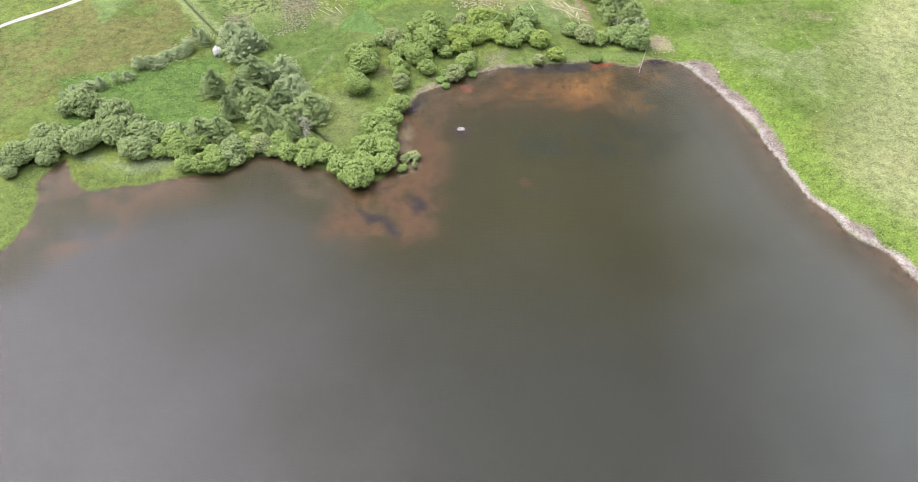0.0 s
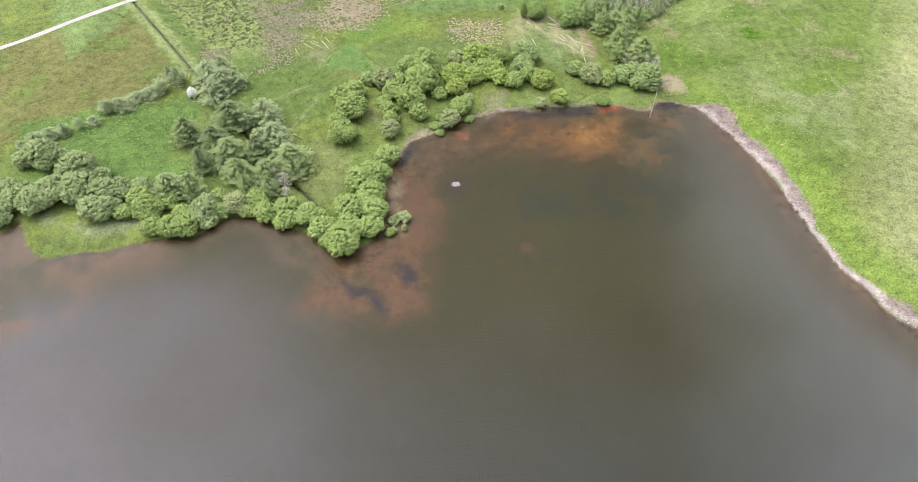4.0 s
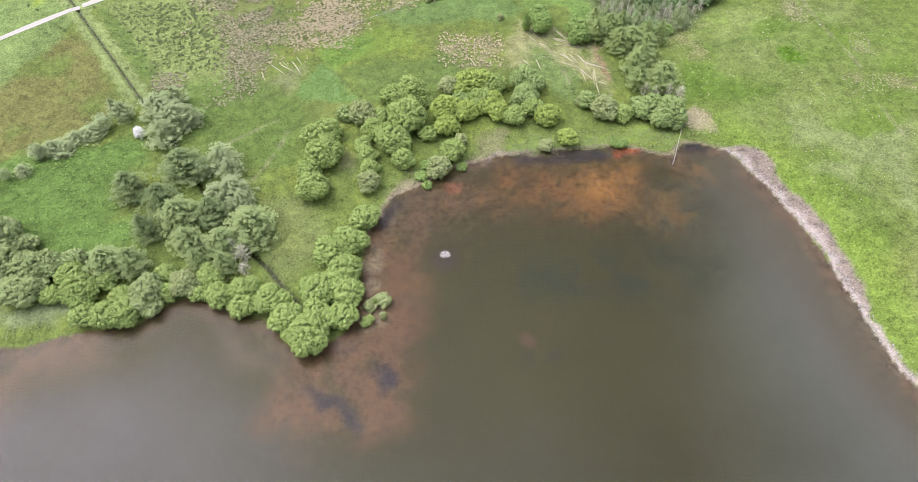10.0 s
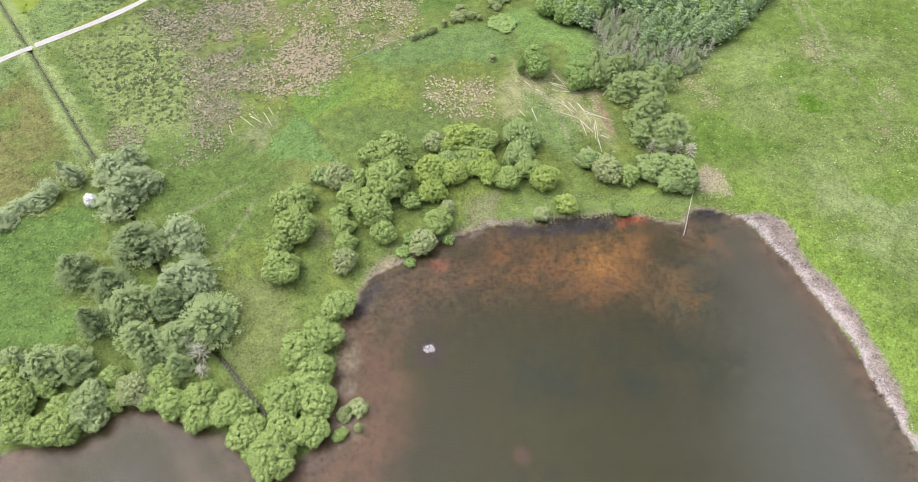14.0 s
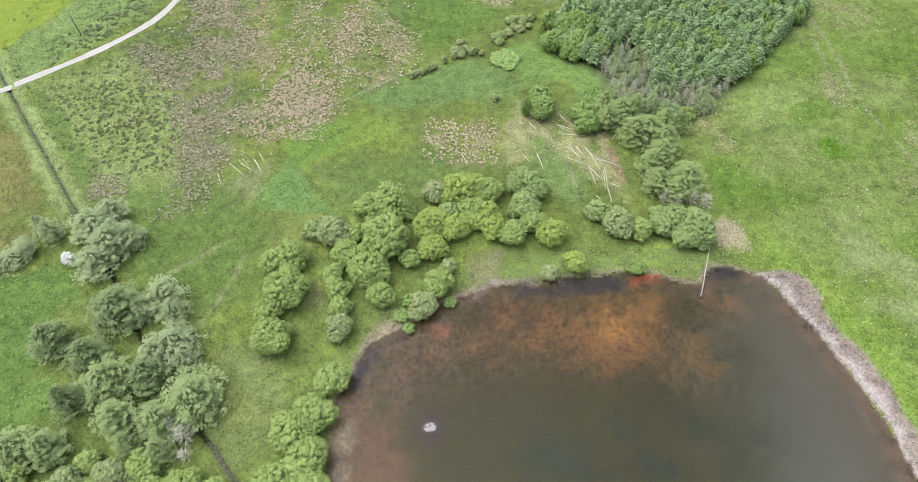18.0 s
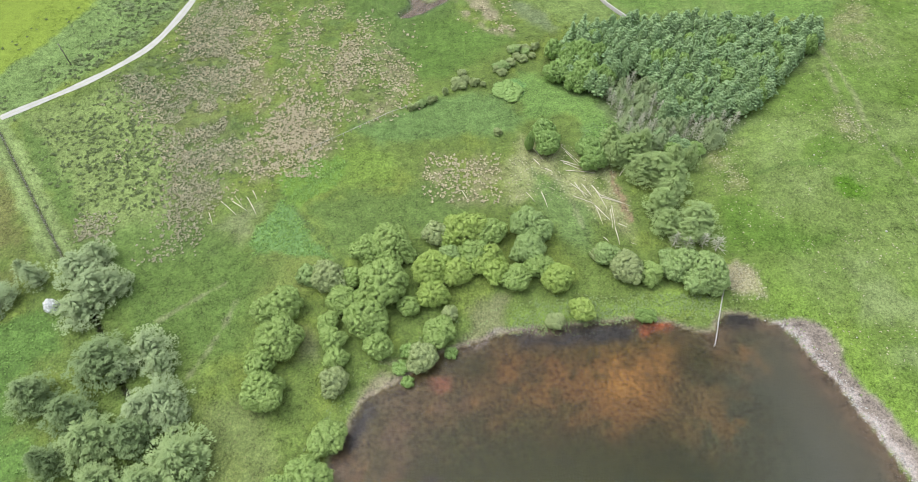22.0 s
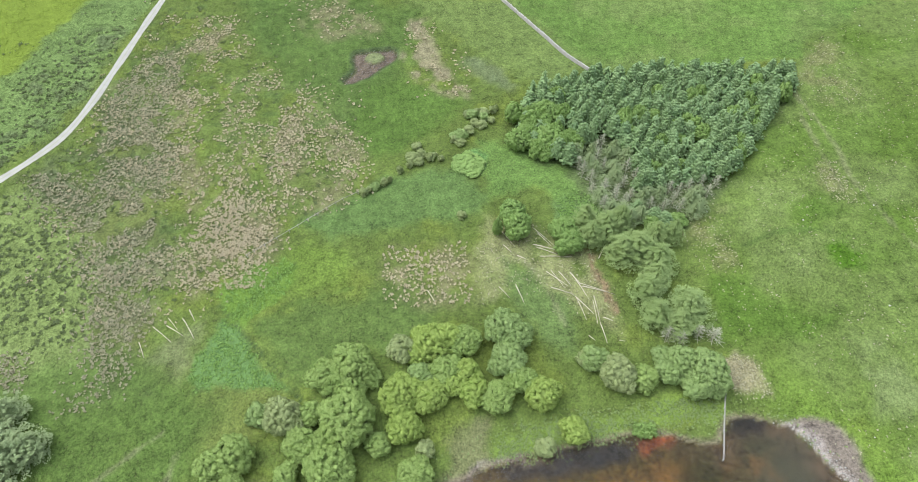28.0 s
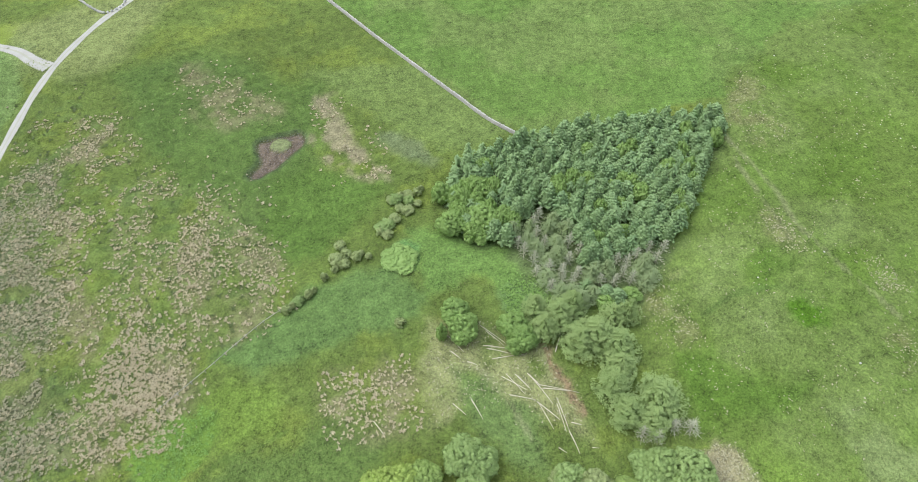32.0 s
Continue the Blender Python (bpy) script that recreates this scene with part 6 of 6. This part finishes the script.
STONES = []
for i in range(5):
    rng = rand(140 + i)
    b = Build()
    b.add(ICO * rng.uniform(0.75, 1.15, (12, 1)) * np.array([1, 0.8, 0.6]), tris=ICO_F)
    STONES.append(b.mesh("stone", M_WHITE_STONE))
cairn_ob = new("stone_pile")
cairn_ob.location = (0, 0, -0.35)
tagged(cairn_ob, "small pile of whitened stones standing in shallow water", "rock")
rng = rand(150)
for i in range(120):
    a, r = rng.uniform(0, 6.28), 1.2 * math.sqrt(rng.rand())
    p = part("stone", STONES[i % 5], cairn_ob)
    s = rng.uniform(0.07, 0.2)
    p.matrix_basis = Matrix.LocRotScale((math.cos(a) * r, math.sin(a) * r * 0.85, 0.15 + 0.5 * (1 - r / 1.2) + rng.uniform(0, 0.1)), Euler(rng.uniform(0, 6, 3)), (s, s, s))

wall_line = curve_through(WALL, 0.62)
wall_ob = tagged(new("stone_wall"), "low pale dry-stone wall between pastures", "wall", kind="structure")
b = Build()
zs = land_height(wall_line[:, 0], wall_line[:, 1])[0]
d = np.gradient(wall_line, axis=0)
nrm = np.stack([-d[:, 1], d[:, 0]], 1) / np.linalg.norm(d, axis=1)[:, None]
prof = [(-0.3, -0.1), (-0.2, 1.0), (0.2, 1.0), (0.3, -0.1)]
rows = np.stack([np.column_stack([wall_line + nrm * o, zs + h]) for o, h in prof], 1)
k = np.arange(len(wall_line) * 4).reshape(-1, 4)
b.add(rows.reshape(-1, 3), quads=np.stack([k[:-1, :-1], k[:-1, 1:], k[1:, 1:], k[1:, :-1]], -1).reshape(-1, 4))
part("wall_body", b.mesh("wall_body", M_STONE), wall_ob)
COPES = []
for i in range(4):
    rng = rand(160 + i)
    b = Build()
    b.add(ICO * rng.uniform(0.8, 1.1, (12, 1)) * np.array([0.33, 0.3, 0.22]), tris=ICO_F)
    COPES.append(b.mesh("cope_stone", M_WHITE_STONE))
for i, (px, py) in enumerate(wall_line[::-1][:280]):
    p = part("cope_stone", COPES[i % 4], wall_ob)
    p.matrix_basis = pose(px + prng.uniform(-0.08, 0.08), py + prng.uniform(-0.08, 0.08), zs[::-1][i] + 1.06 + prng.uniform(-0.06, 0.08), 0, prng.uniform(-20, 20), math.degrees(math.atan2(*d[::-1][i][::-1])) + prng.uniform(-25, 25))


pen_line = curve_through([(-69.5, 248.2), (-60.2, 237.0), (-53.9, 243.6), (-65.0, 258.1), (-69.5, 248.2)], 1.2)
pen = tagged(new("stone_pen"), "pale low-walled stone pen beside the track", "wall", kind="structure")
for i, (px, py) in enumerate(pen_line):
    p = part("stone", COPES[i % 4], pen)
    p.matrix_basis = Matrix.LocRotScale((px, py, ground_z(px, py) + 0.3), Euler((0, 0, prng.uniform(0, 6))), (2.0, 1.6, 2.4))

# ---- tufts, reeds and stones: too many to count ----
def scatter(poly, n, seed, size_noise=0.0, ragged=1.5, clump=0.0):
    p = np.array(poly, float)
    rng = rand(seed)
    lo, hi = p.min(0), p.max(0)
    a = rng.uniform(lo, hi, (int(n * 2.2), 2))
    w = a + np.stack([(fbm(a[:, 0], a[:, 1], 9, 0) - 0.5) * 7, (fbm(a[:, 0], a[:, 1], 9, 4) - 0.5) * 7], 1) + rng.normal(0, ragged, a.shape)
    k = inside(w[:, 0], w[:, 1], p)
    if size_noise:
        k &= (fbm(a[:, 0], a[:, 1], 5, 7) * 0.6 + fbm(a[:, 0], a[:, 1], 26, 2) * 0.4) > size_noise
    if clump:
        turned = a @ np.array([(0.82, 0.57), (-0.57, 0.82)])
        k &= fbm(turned[:, 0], turned[:, 1], 8.0, 6) + rng.uniform(-0.13, 0.13, len(a)) > clump
    a = a[k][:n]
    return a[(line_distance(a[:, 0], a[:, 1], TRACK_LINE) > 2.2) & (line_distance(a[:, 0], a[:, 1], DRAIN_LINE) > 1.2)]


def tufts(name, spots, material, label, height, spread, blades=7, width=0.16, seed=1):
    """Clumps of arching blades, joined."""
    rng = rand(seed)
    n = len(spots)
    z, sd = land_height(spots[:, 0], spots[:, 1])[:2]
    base = np.column_stack([spots, z - 0.03])
    s = rng.uniform(0.55, 1.35, n)
    vs = []
    for k in range(blades):
        a = rng.uniform(0, 2 * np.pi, n)
        out = np.stack([np.cos(a), np.sin(a), 0 * a], 1)
        side = np.stack([-np.sin(a), np.cos(a), 0 * a], 1)
        reach = (spread * s * rng.uniform(0.4, 1.1, n))[:, None]
        up = (height * s * rng.uniform(0.6, 1.1, n))[:, None] * np.array([0, 0, 1])
        b0 = base + out * reach * 0.1 + up * 0.3
        vs.append(np.stack([b0 - side * width * s[:, None], b0 + out * reach + up * 0.45 - side * width * 0.4, b0 + out * reach * 0.8 + up * 0.75 + side * width * 0.5, b0 + side * width * s[:, None]], 1))
    v = np.stack(vs, 1).reshape(-1, 3)
    q = np.arange(len(v)).reshape(-1, 4)
    return tagged(new(name, mesh_from(name, v, [q], material)), label, "grass", kind="stuff")


TAN_BEDS = ((L_TAN_1, 900), (L_TAN_2, 1700), (L_TAN_3, 800), (L_TAN_4, 420), (L_TAN_5, 420), (L_TAN_6, 380), (L_TAN_7, 560), (L_TAN_POND2, 450))
tufts("dry_rushes", np.vstack([scatter(L_RUSH, 5200, 1, 0.515, 6)] + [scatter(bed, count, 40 + i, 0, 4.2, 0.44) for i, (bed, count) in enumerate(TAN_BEDS)]), M_TAN, "straw-coloured dead rush tussocks over wet ground", 0.38, 0.46, 10, 0.085, 11)
tufts("dull_rushes", np.vstack([scatter(L_DULL_1, 3000, 27, 0.4, 3), scatter(L_DULL_2, 700, 28, 0, 3), scatter(L_DULL_3, 900, 29, 0, 2), scatter(L_DULL_4, 220, 30, 0, 2)]), M_TAN_DULL, "grey-brown weathered rush tussocks near the track", 0.36, 0.44, 10, 0.08, 16)
tufts("green_rushes", np.vstack([scatter(L_RUSH_DOTS, 420, 5, 0, 2.5), scatter(L_PASTURE_W, 90, 6, 0, 3), scatter(L_RUSH, 500, 7, 0, 5), scatter(L_RUSH_W, 420, 16, 0, 4), scatter(L_DOTS_W, 150, 19, 0, 2), scatter(L_WEST_TRACK, 350, 18, 0.52, 2), scatter(L_RUSH_S, 300, 17, 0, 4)]), M_TUSSOCK, "dark green rush tussocks dotting short pasture", 0.26, 0.62, 12, 0.17, 12)
tufts("reeds", np.vstack([scatter(L_REED, 500, 8, 0, 0.4), scatter(L_REED2, 600, 9, 0, 0.4), scatter(L_BRACKEN2, 500, 12), scatter(L_LUSH, 700, 13)]), M_REED, "bright green bed of reeds and bracken", 0.34, 0.4, 6, 0.08, 13)
SEDGE_SPOTS = scatter(np.vstack([shore_line[(shore_line[:, 1] > -60)] + [0, 3.0], [(60, 45), (-30, 45), (-125, 0)]]), 9000, 14)
sd_spots = land_height(SEDGE_SPOTS[:, 0], SEDGE_SPOTS[:, 1])[1]
tufts("sedge", np.vstack([SEDGE_SPOTS[(sd_spots > 0.1) & (sd_spots < 6)], scatter(L_MARGIN, 1500, 15)]), M_SEDGE, "yellow-green sedge fringing the lake", 0.25, 0.32, 5, 0.09, 14)


def stones(name, spots, material, label, lo, hi, seed):
    rng = rand(seed)
    z = land_height(spots[:, 0], spots[:, 1])[0]
    n = len(spots)
    s = rng.uniform(lo, hi, n) * rng.uniform(0.6, 1.2, n)
    jit = rng.uniform(0.75, 1.2, (n, 12, 1)) * ICO * np.array([1, 0.85, 0.55])
    v = (np.column_stack([spots, z + s * 0.15])[:, None, :] + jit * s[:, None, None]).reshape(-1, 3)
    f = (ICO_F[None] + np.arange(n)[:, None, None] * 12).reshape(-1, 3)
    return tagged(new(name, mesh_from(name, v, [f], material)), label, "stones", kind="stuff")


east_line = shore_line[(shore_line[:, 0] > 72)]
rng = rand(20)
pickp = east_line[rng.randint(len(east_line), size=3000)]
pts = pickp + rng.normal(0, 1.6, pickp.shape)
sdp = land_height(pts[:, 0], pts[:, 1])[1]
stones("strand_stones", pts[(sdp > -0.3) & (sdp < 2.0)], M_STONE, "pale cobbles along the east shore", 0.07, 0.22, 21)
HILL_TAN = [scatter(bed, 260, 70 + i, 0, 2.5) for i, bed in enumerate((H_TAN_A, H_TAN_B, H_TAN_C, H_TAN_D, H_TAN_E))]
tufts("hill_grass", np.vstack(HILL_TAN + [scatter(L_HILL, 5200, 24, 0.5, 4), scatter(L_CLEARING, 500, 25), scatter(L_DRY, 250, 26)]), M_TAN_DULL, "bleached grass tufts on the hill pasture", 0.2, 0.28, 4, 0.07, 15)
hill_pts = scatter(L_HILL, 60, 22)
stones("pasture_stones", hill_pts, M_WHITE_STONE, "scattered pale stones in hill pasture", 0.1, 0.3, 23)


def sward_material():
    """Grass blades that take the tone of the sward they stand in."""
    m, nt, bsdf = node_material("sward_blades")
    at, geo = nt.nodes.new("ShaderNodeAttribute"), nt.nodes.new("ShaderNodeNewGeometry")
    at.attribute_name = "cover"
    tone = math_node(nt, "ADD", math_node(nt, "MULTIPLY", geo.outputs["Random Per Island"], 0.5), 0.9)
    grey = nt.nodes.new("ShaderNodeCombineColor")
    for i in range(3):
        nt.links.new(tone, grey.inputs[i])
    nt.links.new(mix_colour(nt, 1.0, at.outputs["Color"], grey.outputs[0], "MULTIPLY"), bsdf.inputs["Base Color"])
    bsdf.inputs["Roughness"].default_value = 0.8
    bsdf.inputs["Specular IOR Level"].default_value = 0.15
    return m


def sward(n, seed):
    """Tufts over all the near grassland, coloured by the ground under them."""
    r = rand(seed)
    a = r.uniform((-135, -26), (135, 215), (n, 2))
    a = a[fbm(a[:, 0], a[:, 1], 6, 5) + r.uniform(-0.2, 0.2, len(a)) > 0.42]
    i = np.clip(np.searchsorted(gx, a[:, 0]), 0, nx - 1)
    j = np.clip(np.searchsorted(gy, a[:, 1]), 0, ny - 1)
    k = j * nx + i
    keep = (SD[k] > 1.2) & (NEAR[k] > 1.6) & (PD[k] < -1.5) & (strand[k] < 0.2)
    keep &= line_distance(a[:, 0], a[:, 1], TRACK_LINE) > 2.4
    a, k = a[keep], k[keep]
    ob = tufts("sward", a, sward_material(), "rough mixed grass of the moor pasture", 0.24, 0.5, 3, 0.11, seed)
    per = len(ob.data.vertices) // len(a)
    cover = np.repeat(np.column_stack([land_colour[k], np.ones(len(k))]), per, axis=0)
    at = ob.data.attributes.new("cover", "FLOAT_COLOR", "POINT")
    at.data.foreach_set("color", cover.astype(np.float32).ravel())
    return ob


sward(90000, 61)
